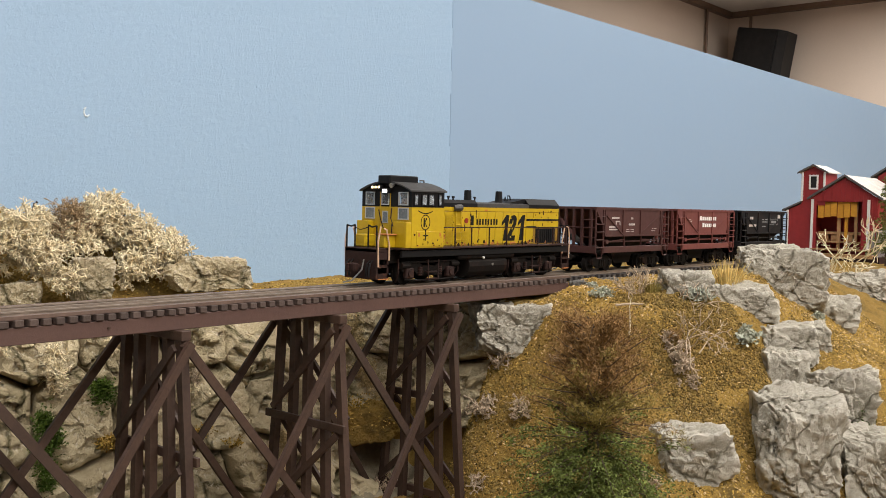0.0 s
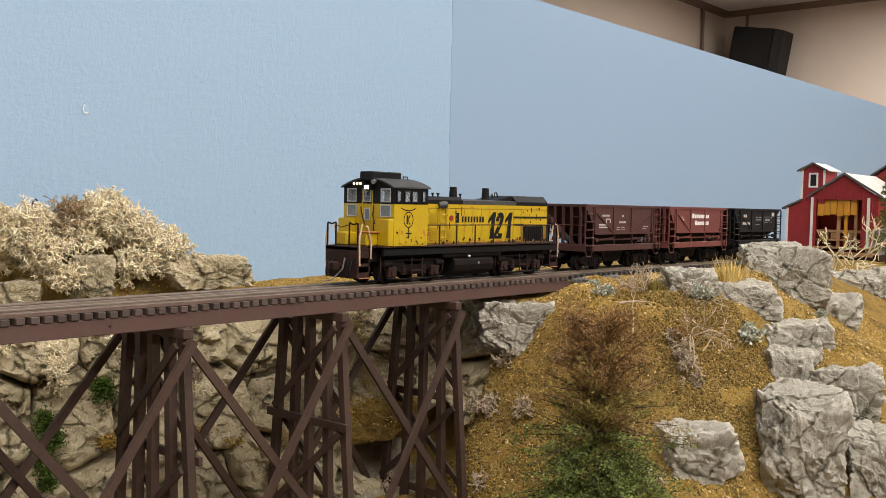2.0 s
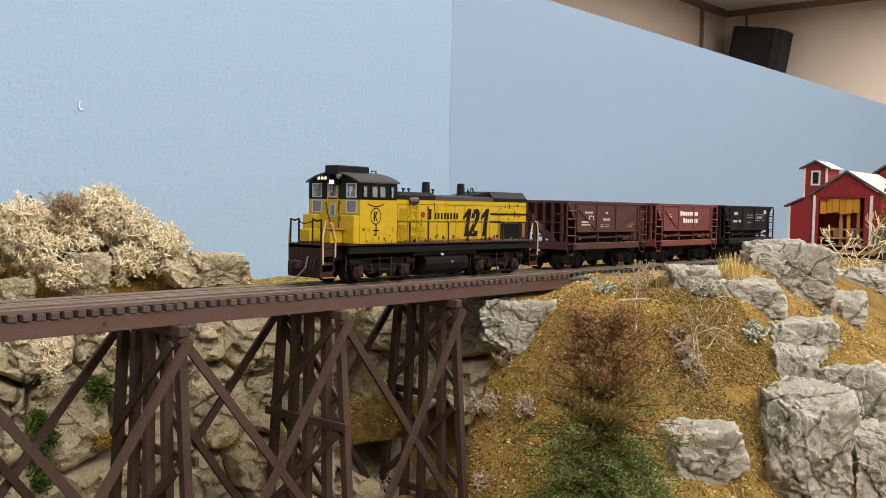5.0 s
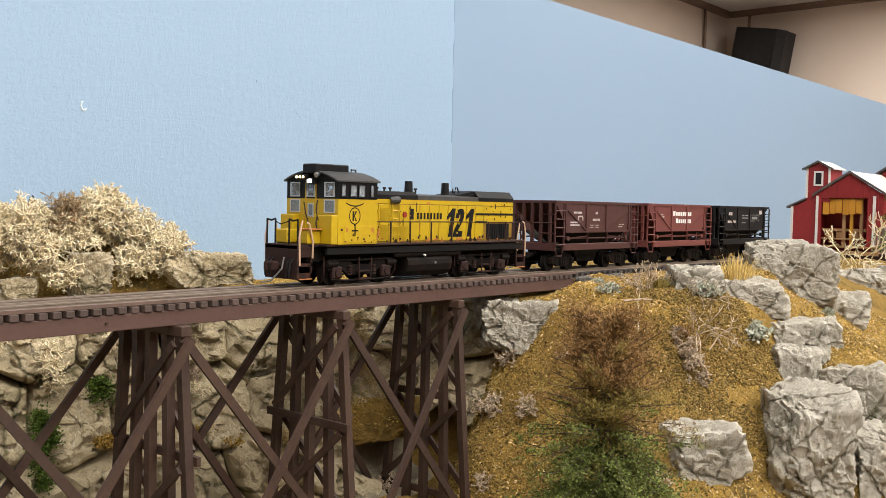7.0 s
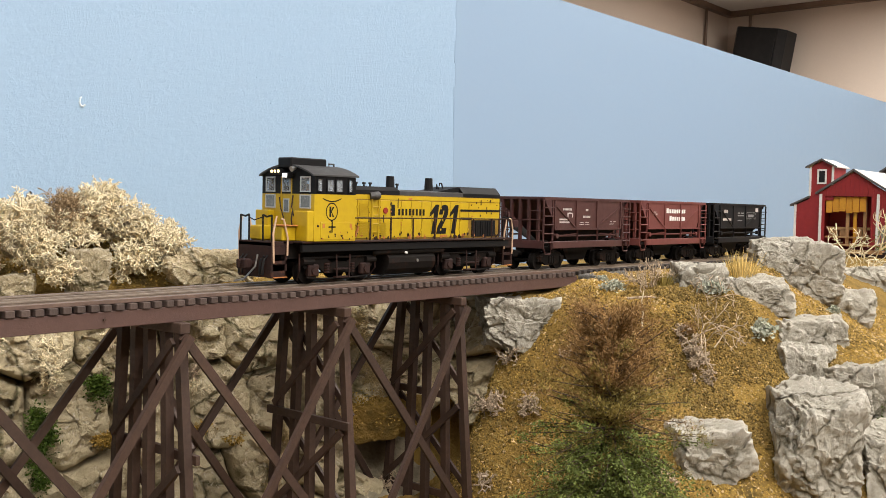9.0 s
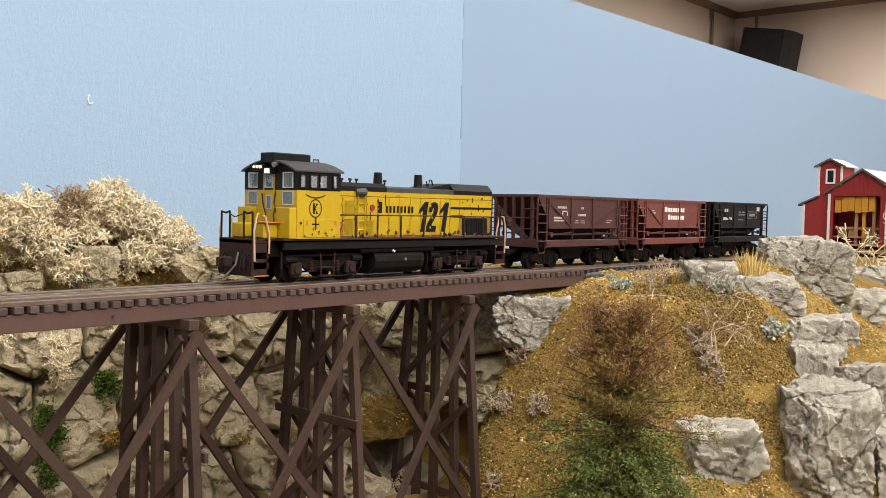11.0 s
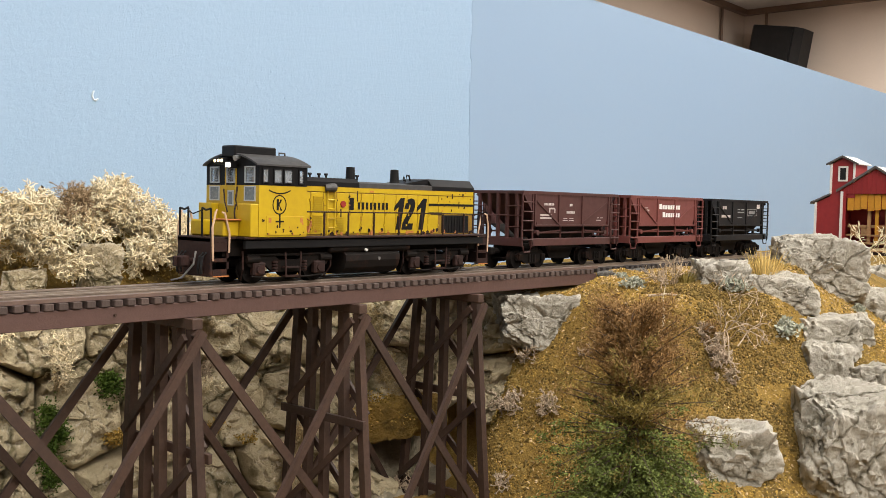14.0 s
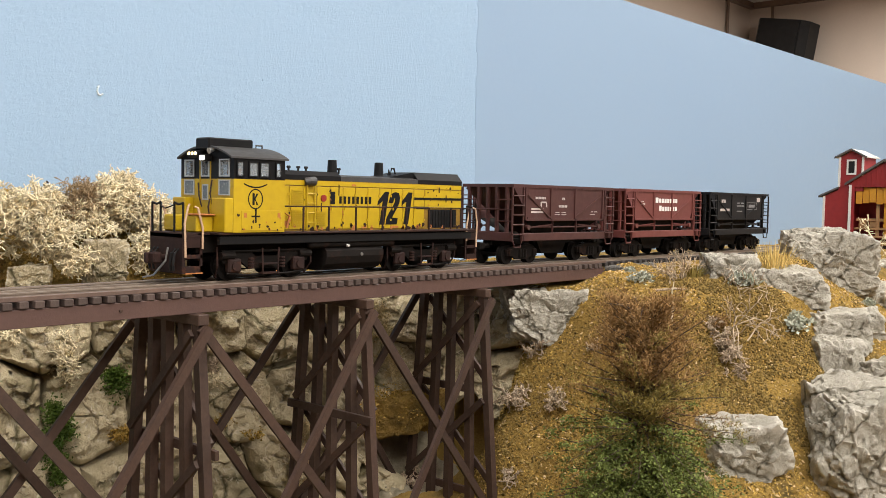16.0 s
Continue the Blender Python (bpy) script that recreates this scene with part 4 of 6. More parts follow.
    for xs in (24, 36):
        part("seat", box(bmesh.new(), xs + 3, xs + 7, -9, -4, 30, 43, 0.8), ORANGE if xs < 30 else RUSTY, cab, "cab seat behind the windows")
    # arched cab roof with overhang
    bm = bmesh.new()
    ys = np.linspace(-17.9, 17.9, 17)
    top = [(y, 46.9 + 4.4 * (1 - (y / 17.9) ** 2)) for y in ys]
    bot = [(y, 46.2 + 4.4 * (1 - (y / 17.9) ** 2)) for y in ys[::-1]]
    prism(bm, top + bot, "x", 19.4, 46.4)
    roof = part("cab_roof", bm, ROOF_GREY, lo, "grey-black arched roof")
    part("air_conditioner", bx(18.8, 39.5, -4.4, 4.4, 49.6, 54.2, 0.5), BLACK, roof)
    part("roof_vent", tube(bmesh.new(), [(41, -4, 50.5), (41, -4, 52.2), (44, -4, 52.2), (44, -4, 50.5)], 0.4, 6), ROOF_GREY, roof)
    # headlights and number board under the roof's front edge
    hb = part("headlight_housing", bx(17.6, 21.0, 1.0, 8.6, 46.6, 49.4, 0.4), BLACK, lo)
    for y in (2.2, 4.4, 6.6):
        part("headlight", tube(bmesh.new(), [(17.7, y, 48.2), (17.2, y, 48.2)], 0.62, 12), HEADLIGHT, hb, "lit warm headlight lens")
    nb = part("number_board", bx(17.8, 21.0, -3.6, 0.2, 45.2, 47.8, 0.3), BLACK, lo)
    part("lit_face", bx(17.55, 17.78, -3.2, -0.2, 45.5, 47.3), BOARD_LIGHT, nb, "lit white number board")
    part("bell", tube(bmesh.new(), [(18.0, -5.6, 49.0), (19.5, -5.6, 49.4), (20.6, -5.6, 49.6)], 1.2, 10, 0.5), STEEL, lo)
    # boxes on the low front deck and grab irons on the cab's end
    part("battery_box", bx(17.2, 21.0, -17.3, -8.6, 18.6, 31.4, 0.3), YELLOW, lo)
    part("battery_box", bx(17.2, 21.0, 8.6, 17.3, 18.6, 31.4, 0.3), YELLOW, lo)
    part("deck_locker", bx(9.6, 17.0, -10.5, -3.4, 18.6, 24.8, 0.5), YELLOW, lo, "yellow locker with rust stains")
    part("deck_locker", bx(9.6, 17.0, 3.4, 11.5, 18.6, 24.8, 0.5), YELLOW, lo)
    part("rust_lid", bx(9.4, 17.1, -11.7, -3.3, 24.8, 25.4, 0.2), ORANGE, lo)
    bm = bmesh.new()
    for pts in ([(20.6, -4.0, 38.0), (19.4, -4.6, 33), (19.0, -6.6, 29)], [(20.6, 5.0, 37.0), (19.0, 2.0, 32), (18.5, -0.5, 28)], [(17, -8, 31), (16, -8.5, 28), (16.4, -8.5, 25)]):
        tube(bm, pts, 0.3, 6)
    part("grab_iron", bm, RUSTY, lo)
    # hood
    hy = 10.6
    prof = [(-hy, 18.6), (hy, 18.6), (hy, 39.2), (-hy, 39.2)]
    hood = part("hood", prism(bmesh.new(), prof, "x", 45.0, 157.6), DARK_YELLOW, lo, "yellow long hood with many doors and dark seams")
    def hood_top(a, b, z, inset=2.2):
        return prism(bmesh.new(), [(-hy - 0.1, 39.2), (-hy - 0.1, 41.2), (-hy + inset, z), (hy - inset, z), (hy + 0.1, 41.2), (hy + 0.1, 39.2)], "x", a, b)
    part("hood_roof", hood_top(45.0, 80.0, 43.0), BLACK, lo)
    part("hood_roof", hood_top(80.0, 127.0, 42.0, 4.5), ROOF_GREY, lo)
    part("radiator_hatch", hood_top(127.0, 157.8, 44.6, 3.0), BLACK, lo)
    part("hatch_lip", prism(bmesh.new(), [(112, 42.0), (127, 44.6), (127, 42.0)], "y", -8, 8), BLACK, lo)
    for x in (84.5, 112.4):
        bm = tube(bmesh.new(), [(x, 0, 42), (x, 0, 43), (x, 0, 48.4)], 2.5, 16, 1.9)
        st = part("exhaust_stack", bm, BLACK, lo, smooth=False)
        part("stack_mouth", tube(bmesh.new(), [(x, 0, 48.3), (x, 0, 48.5)], 1.5, 14), UNDER, st)
    bm = bmesh.new()
    tube(bm, [(118.0, -1.5, 42.5), (119.2, -1.5, 46.2), (120.6, -1.5, 46.2), (122, -1.5, 42.5)], 0.4, 6)
    tube(bm, [(119.8, 1.5, 42.5), (120.3, 1.5, 45.4), (121, 1.5, 42.5)], 0.4, 6)
    part("lifting_eye", bm, BLACK, lo)
    bm = bmesh.new()
    for x in (55, 60, 64, 82):
        tube(bm, [(x, -7, 42.4), (x, -7, 44.2)], 0.45, 6)
        tube(bm, [(x - 0.7, -7, 44.4), (x + 0.7, -7, 44.4)], 0.55, 6)
    part("roof_fitting", bm, BLACK, lo)
    # doors, hinges, latches and louvres on the hood's sides
    for s in (-1, 1):
        y = s * hy
        ya, yb = sorted((y, y + s * 0.35))
        part("hood_panel", bx(45.2, 157.2, ya, yb, 37.1, 39.1), YELLOW, hood)
        part("hood_panel", bx(131.9, 157.2, ya, yb, 28.0, 36.7), YELLOW, hood)
        for i, x in enumerate(np.arange(45.3, 127, 7.2)):
            d = part("hood_door", bx(x, x + 6.85, ya, yb, 19.3, 36.7, 0.12), YELLOW, hood)
            bm = bmesh.new()
            for z in (22.5, 33.0):
                box(bm, x + 6.2, x + 6.9, *sorted((y + s * 0.3, y + s * 0.75)), z, z + 0.9)
            box(bm, x + 0.4, x + 0.9, *sorted((y + s * 0.3, y + s * 0.8)), 27.2, 28.4)
            part("hinge", bm, YELLOW, d)
        for xa, za, zb in ((53.5, 29.5, 36.2), (53.5, 20.8, 28.2), (66.0, 20.8, 27.5)):
            bm = bmesh.new()
            for k in range(int((zb - za) / 0.75)):
                box(bm, xa, xa + 5.4, *sorted((y + s * 0.3, y + s * 0.72)), za + k * 0.75, za + k * 0.75 + 0.38)
            part("louvre", bm, YELLOW, hood)
        ld = bmesh.new()
        for xr in (61.0, 65.2):
            tube(ld, [(xr, y + s * 1.1, 19), (xr, y + s * 1.1, 38.5)], 0.32, 6)
        for k in range(5):
            tube(ld, [(61.0, y + s * 1.1, 22 + k * 3.9), (65.2, y + s * 1.1, 22 + k * 3.9)], 0.28, 6)
        part("hood_ladder", ld, YELLOW, lo)
        part("hood_horn", tube(bmesh.new(), [(60, y + s * 0.6, 38.6), (62, y + s * 1.4, 38.8), (64.5, y + s * 1.4, 38.8)], 1.5, 12, 1.9), ROOF_GREY, lo)
        part("red_marker", tube(bmesh.new(), [(70.2, y + s * 0.2, 32.0), (70.2, y + s * 0.9, 32.0)], 1.5, 7), RED_PATCH, lo, "faded red marker disc")
        # air intake: a solid black plate stands for the shade inside
        it = part("air_intake", box(bmesh.new(), 134.2, 153.8, *sorted((y, y + s * 0.3)), 19.2, 27.6), BLACK, hood, "air intake, its shaded opening shown as a black plate")
        for k in range(9):
            xk = 135.2 + k * 2.0
            part("intake_bar", bx(xk, xk + 0.5, *sorted((y + s * 0.3, y + s * 0.6)), 19.6, 27.2), BLACK, it)
        part("end_post", bx(157.0, 158.2, *sorted((y - s * 0.6, y + s * 0.4)), 19.0, 39.0, 0.15), RUSTY, lo, "rust-stained end post")
        # walkway railing
        bm = bmesh.new()
        tube(bm, [(46.0, s * 16.3, 28.6), (100, s * 16.3, 28.6), (158.0, s * 16.3, 28.4)], 0.33, 6)
        part("handrail", bm, RUSTY, lo)
        for x in (55.3, 68.7, 83.8, 99.4, 114.2, 129, 144, 157.5):
            part("stanchion", tube(bmesh.new(), [(x, s * 16.3, 18.5), (x, s * 16.3, 28.6)], 0.42, 6), RUSTY, lo)
        # hand brake pipes near the cab
        bm = bmesh.new()
        tube(bm, [(47, y + s * 1.2, 20), (49, y + s * 1.4, 26), (52, y + s * 1.2, 24.5), (50.5, y + s * 1.2, 20)], 0.45, 6)
        part("pipework", bm, ORANGE, lo)
    # paint marks on both sides
    yk = -w - 0.06
    bm = bmesh.new()
    ring_o, ring_i = [], []
    n = 28
    for k in range(n):
        a = 2 * math.pi * k / n
        ring_o.append(bm.verts.new((31.0 + 3.5 * math.cos(a), yk, 31.2 + 3.9 * math.sin(a))))
        ring_i.append(bm.verts.new((31.0 + 3.0 * math.cos(a), yk, 31.2 + 3.4 * math.sin(a))))
    for k in range(n):
        bm.faces.new((ring_o[k], ring_o[(k + 1) % n], ring_i[(k + 1) % n], ring_i[k]))
    horn = [(31.0 + 5.4 * t, yk, 35.3 + 1.3 * t * t) for t in np.linspace(-1, 1, 9)]
    for a, b in zip(horn, horn[1:]):
        bm.faces.new([bm.verts.new(p) for p in (a, b, (b[0], yk, b[2] + 0.55), (a[0], yk, a[2] + 0.55))])
    box(bm, 30.7, 31.35, yk - 0.3, yk, 22.2, 27.4)
    box(bm, 29.0, 33.0, yk - 0.3, yk, 24.3, 24.95)
    box(bm, 29.6, 30.6, yk, yk + 0.05, 29.0, 33.4)
    for z0, z1 in ((31.2, 33.4), (31.2, 29.0)):
        bm.faces.new([bm.verts.new(p) for p in ((30.6, yk, z0 - 0.5), (32.4, yk, z1 - 0.1), (32.4 - 1.0, yk, z1 - 0.1), (30.6, yk, z0 + 0.5))])
    part("emblem", bm, BLACK, lo, "black ring emblem on the cab side")
    part("battery_cover", box(bmesh.new(), 24.5, 43.5, -w - 0.25, -w, 19.2, 26.8, 0.1), YELLOW, lo)
    for x in (25.6, 41.4):
        part("rust_spot", bx(x, x + 1.3, -w - 0.3, -w - 0.2, 24.2, 26.0), ORANGE, lo)
    bars("company_lettering", BLACK, lo, [(74.0, 29.6, 2.6, 5.2)] + word(79.0, 29.8, 8, 3.1, 1.3, 1.15), -hy - 0.42, "black bars of company lettering")
    one = [[(0.02, 0.72), (0.42, 1.0), (0.72, 1.0), (0.72, 0.0), (0.36, 0.0), (0.36, 0.72), (0.02, 0.58)]]
    two = [[(0.0, 0.66), (0.06, 0.86), (0.2, 0.97), (0.42, 1.0), (0.66, 0.97), (0.8, 0.84), (0.8, 0.66), (0.68, 0.5), (0.44, 0.26), (0.44, 0.2), (0.84, 0.2), (0.84, 0.0), (0.0, 0.0), (0.0, 0.18), (0.1, 0.32), (0.36, 0.56), (0.46, 0.7), (0.44, 0.8), (0.36, 0.8), (0.33, 0.66)]]
    bm = bmesh.new()
    for x, shape in ((99.6, one), (106.4, two), (114.6, one)):
        for poly in shape:
            pts = [(x + px * 8.4 + pz * 2.6, 20.9 + pz * 14.4) for px, pz in poly]
            prism(bm, pts, "y", -hy - 0.5, -hy - 0.36)
    part("road_number", bm, BLACK, lo, "large slanted black road number 121")
    bars("stripe", BLACK, lo, [(124.6, 32.0, 32.8, 1.1), (124.6, 27.9, 9.4, 1.1)], -hy - 0.42, "black speed stripe")
    for x, z, a, b in ((141.0, 35.4, 0.7, 2.6), (146.0, 31.0, 0.6, 3.4), (78.5, 33.2, 0.5, 4.6), (49.0, 20.6, 3.2, 2.2), (86.0, 37.3, 2.4, 0.8), (68.9, 26.0, 0.6, 4.0), (110.5, 19.4, 4.0, 0.9), (92.0, 19.4, 3.0, 0.7)):
        part("rust_streak", bx(x, x + a, -hy - 0.44, -hy - 0.3, z, z + b), RUSTY if a < 0.8 else ORANGE, lo, "rust streak")
    # ragged rust and soot along the sill, the door edges and the cab
    rng = random.Random(77)
    for mat, lab, n in ((RUSTY, "ragged soot and rust along the paint's edges", 70), (ORANGE, "orange rust blooms in the yellow paint", 45)):
        bm = bmesh.new()
        for k in range(n):
            zone = rng.random()
            if zone < 0.5:
                x, z, r = rng.uniform(46, 157), 19.0 + abs(rng.gauss(0, 0.9)), rng.uniform(0.3, 1.0)
            elif zone < 0.72:
                x, z, r = 45.3 + 7.2 * rng.randint(0, 11) + rng.gauss(0, 0.25), rng.uniform(20, 36), rng.uniform(0.15, 0.45)
            elif zone < 0.86:
                x, z, r = rng.uniform(133, 157), rng.uniform(27, 39), rng.uniform(0.2, 0.6)
            else:
                x, z, r = rng.uniform(22, 44.6), 18.9 + abs(rng.gauss(0, 2.5)), rng.uniform(0.2, 0.6)
            y = (-hy - 0.52) if x > 45 else (-w - 0.32)
            if 97 < x < 124 and z > 20.5:
                continue
            m = 9
            ring = [(x + r * rng.uniform(0.5, 1.3) * math.cos(6.283 * q / m), z + r * rng.uniform(0.5, 1.6) * math.sin(6.283 * q / m)) for q in range(m)]
            prism(bm, ring, "y", y, y + 0.18)
        part("rust_stain", bm, mat, lo, lab)
    part("cab_floor", bx(22, 44, -16.2, 16.2, 30.0, 30.6), RUSTY, cab)
    part("control_stand", bx(24, 28.5, 2, 8, 30.6, 42, 0.5), RUSTY, cab, "brown control stand inside the cab")
    part("rust_stain", bx(147.5, 150.5, -hy - 0.2, -hy - 0.02, 33.0, 35.0), ORANGE, lo)
    return lo


def ore_car(x_front, paint, name_mat, tag, marks):
    """A hopper car 95 long: sloped ends, ribbed sides, ladders, sills and two trucks."""
    car = thing("ore_car", here(0, 0, 0), tag, "ore car", "ore cars behind the locomotive")
    f = x_front
    L, w, top = 95.0, 17.0, 41.0
    # top chord round the open body
    bm = bmesh.new()
    for b in ((f + 1, f + L - 1, -w, -w + 1.4), (f + 1, f + L - 1, w - 1.4, w), (f + 1, f + 2.6, -w + 1.4, w - 1.4), (f + L - 2.6, f + L - 1, -w + 1.4, w - 1.4)):
        box(bm, *b, top - 1.6, top)
    part("top_chord", bm, paint, car)
    # side sheets: full at the middle, cut back under the ends
    for s in (-1, 1):
        ya, yb = sorted((s * (w - 0.4), s * (w - 1.2)))
        side = part("side_sheet", prism(bmesh.new(), [(f + 11, top - 1.6), (f + L - 11, top - 1.6), (f + L - 11, 30), (f + L - 14, 23.0), (f + 14, 23.0), (f + 11, 30)], "y", ya, yb), paint, car)
        yo = sorted((s * (w - 0.4), s * (w + 0.3)))
        for x in (11.0, 33.0, 55.5, 82.8):
            part("rib", bx(f + x, f + x + 1.2, *yo, 22.6, top - 1.6), paint, side)
        part("bottom_flange", bx(f + 12, f + L - 12, *yo, 22.4, 23.4), paint, side)
        part("diagonal_rib", beam(bmesh.new(), (f + 13, s * w, 36), (f + 33, s * w, 24), 0.35, 1.0), paint, side)
        part("diagonal_rib", beam(bmesh.new(), (f + L - 13, s * w, 36), (f + 56, s * w, 24), 0.35, 1.0), paint, side)
        # lower hopper slope and sill
        bm = bmesh.new()
        vs = [bm.verts.new(p) for p in ((f + 14, s * (w - 1.2), 23), (f + L - 14, s * (w - 1.2), 23), (f + 60, s * 6, 9), (f + 35, s * 6, 9))]
        bm.faces.new(vs)
        bm.faces.new([bm.verts.new(v.co + Vector((0, -s * 0.6, 0))) for v in vs][::-1])
        part("hopper_slope", bm, UNDER, car)
        part("side_sill", bx(f + 9, f + L - 9, *sorted((s * (w - 1.6), s * w)), 12.0, 16.0, 0.2), paint, car)
        bm = bmesh.new()
        beam(bm, (f + 16, s * (w - 1), 19.0), (f + 36, s * (w - 1), 20.2), 0.5, 0.7)
        beam(bm, (f + 60, s * (w - 1), 20.2), (f + 80, s * (w - 1), 19.0), 0.5, 0.7)
        tube(bm, [(f + 14, s * (w - 1.5), 19), (f + L - 14, s * (w - 1.5), 19)], 0.5, 6)
        for x in (36, 58):
            beam(bm, (f + x, s * (w - 0.8), 23), (f + x, s * (w - 0.8), 12.5), 0.5, 1.0)
        for x in (14.5, 80.5):
            tube(bm, [(f + x, s * (w - 2), 19), (f + x, s * w, 19)], 1.4, 10)
        part("door_gear", bm, paint, car)
        for x in (0.4, L - 9.6):
            lad = bmesh.new()
            for q in (0.0, 9.0):
                box(lad, f + x + q, f + x + q + 0.8, *sorted((s * (w - 0.8), s * w)), 12.0, top - 1.6)
            for k in range(5):
                tube(lad, [(f + x + 0.2, s * (w + 0.3), 15.5 + k * 4.9), (f + x + 9.4, s * (w + 0.3), 15.5 + k * 4.9)], 0.36, 6)
            part("ladder", lad, paint, car)
            st = bmesh.new()
            tube(st, [(f + x + 1, s * w, 12), (f + x + 2.0, s * w, 9.0), (f + x + 7, s * w, 9.0), (f + x + 8, s * w, 12)], 0.4, 6)
            part("stirrup_step", st, paint, car)
    # slope sheets and end frames
    for e, d in ((f, 1), (f + L, -1)):
        bm = bmesh.new()
        vs = [bm.verts.new(p) for p in ((e + d * 2.6, -w + 1.2, top - 1.6), (e + d * 2.6, w - 1.2, top - 1.6), (e + d * 36, 8, 12), (e + d * 36, -8, 12))]
        bm.faces.new(vs)
        bm.faces.new([bm.verts.new(v.co + Vector((-d * 0.7, 0, -0.5))) for v in vs][::-1])
        part("slope_sheet", bm, paint, car)
        part("end_sill", bx(*sorted((e + d * 0.5, e + d * 3)), -w + 1, w - 1, 12.0, 16.4, 0.2), paint, car)
        part("end_deck", bx(*sorted((e + d * 3, e + d * 20)), -w + 2, w - 2, 12.4, 13.2), UNDER, car)
        for y in (-12.5, -6.0, 0.0, 6.0, 12.5):
            part("end_post", bx(*sorted((e + d * 0.8, e + d * 2.6)), y - 0.7, y + 0.7, 16.4, top - 1.6), paint, car)
        for z in (22, 28, 33):
            for ya, yb in ((-w + 1, -7), (7, w - 1)):
                part("end_rung", tube(bmesh.new(), [(e + d * 0.4, ya, z), (e + d * 0.4, yb, z)], 0.33, 6), paint, car)
        part("end_rail", tube(bmesh.new(), [(e + d * 0.4, -7, 28), (e + d * 0.4, 7, 28)], 0.4, 6), paint, car)
        c = bmesh.new()
        tube(c, [(e + d * 3, 0, 9), (e - d * 3.0, 0, 9)], 1.2, 8)
        box(c, *sorted((e - d * 2.6, e - d * 6.0)), -2.2, 2.2, 7.2, 11.0, 0.5)
        part("coupler", c, UNDER, car)
        part("brake_cylinder", tube(bmesh.new(), [(e + d * 6, -9, 14.5), (e + d * 14, -9, 14.5)], 2.2, 12), UNDER, car)
    part("centre_sill", bx(f + 2, f + L - 2, -3, 3, 9.5, 13), UNDER, car)
    part("hopper_pocket", prism(bmesh.new(), [(f + 33, 12), (f + 62, 12), (f + 57, 4.5), (f + 38, 4.5)], "y", -8, 8), UNDER, car)
    for cx in (f + 16, f + L - 16):
        tr = part("truck", bx(cx - 3, cx + 3, -9, 9, 6.5, 9.5), UNDER, car)
        for s in (-1, 1):
            bm = prism(bmesh.new(), [(cx - 12.5, 7.2), (cx - 9, 8.6), (cx - 4, 9.6), (cx + 4, 9.6), (cx + 9, 8.6), (cx + 12.5, 7.2), (cx + 12.5, 4.4), (cx + 8.6, 4.4), (cx + 5, 2.4), (cx - 5, 2.4), (cx - 8.6, 4.4), (cx - 12.5, 4.4)], "y", *sorted((s * 10.2, s * 11.8)))
            part("sideframe", bm, UNDER, tr)
            bm = bmesh.new()
            for q in (-2.2, 0, 2.2):
                tube(bm, [(cx + q, s * 12.0, 3.4), (cx + q, s * 12.0, 7.6)], 0.9, 8)
            part("spring", bm, UNDER, tr)
            for ax in (-10, 10):
                part("journal_box", bx(cx + ax - 1.8, cx + ax + 1.8, *sorted((s * 10.6, s * 12.8)), 4.0, 7.6, 0.4), UNDER, tr)
        for ax in (-10, 10):
            WHEELS.append((wheelset(tr, cx + ax, 4.9), cx + ax, 4.9))
    for nm, mat, rows, lab in marks:
        bars(nm, mat, car, [(f + x, z, a, b) for x, z, a, b in rows], -w + 0.34, lab)
    return car


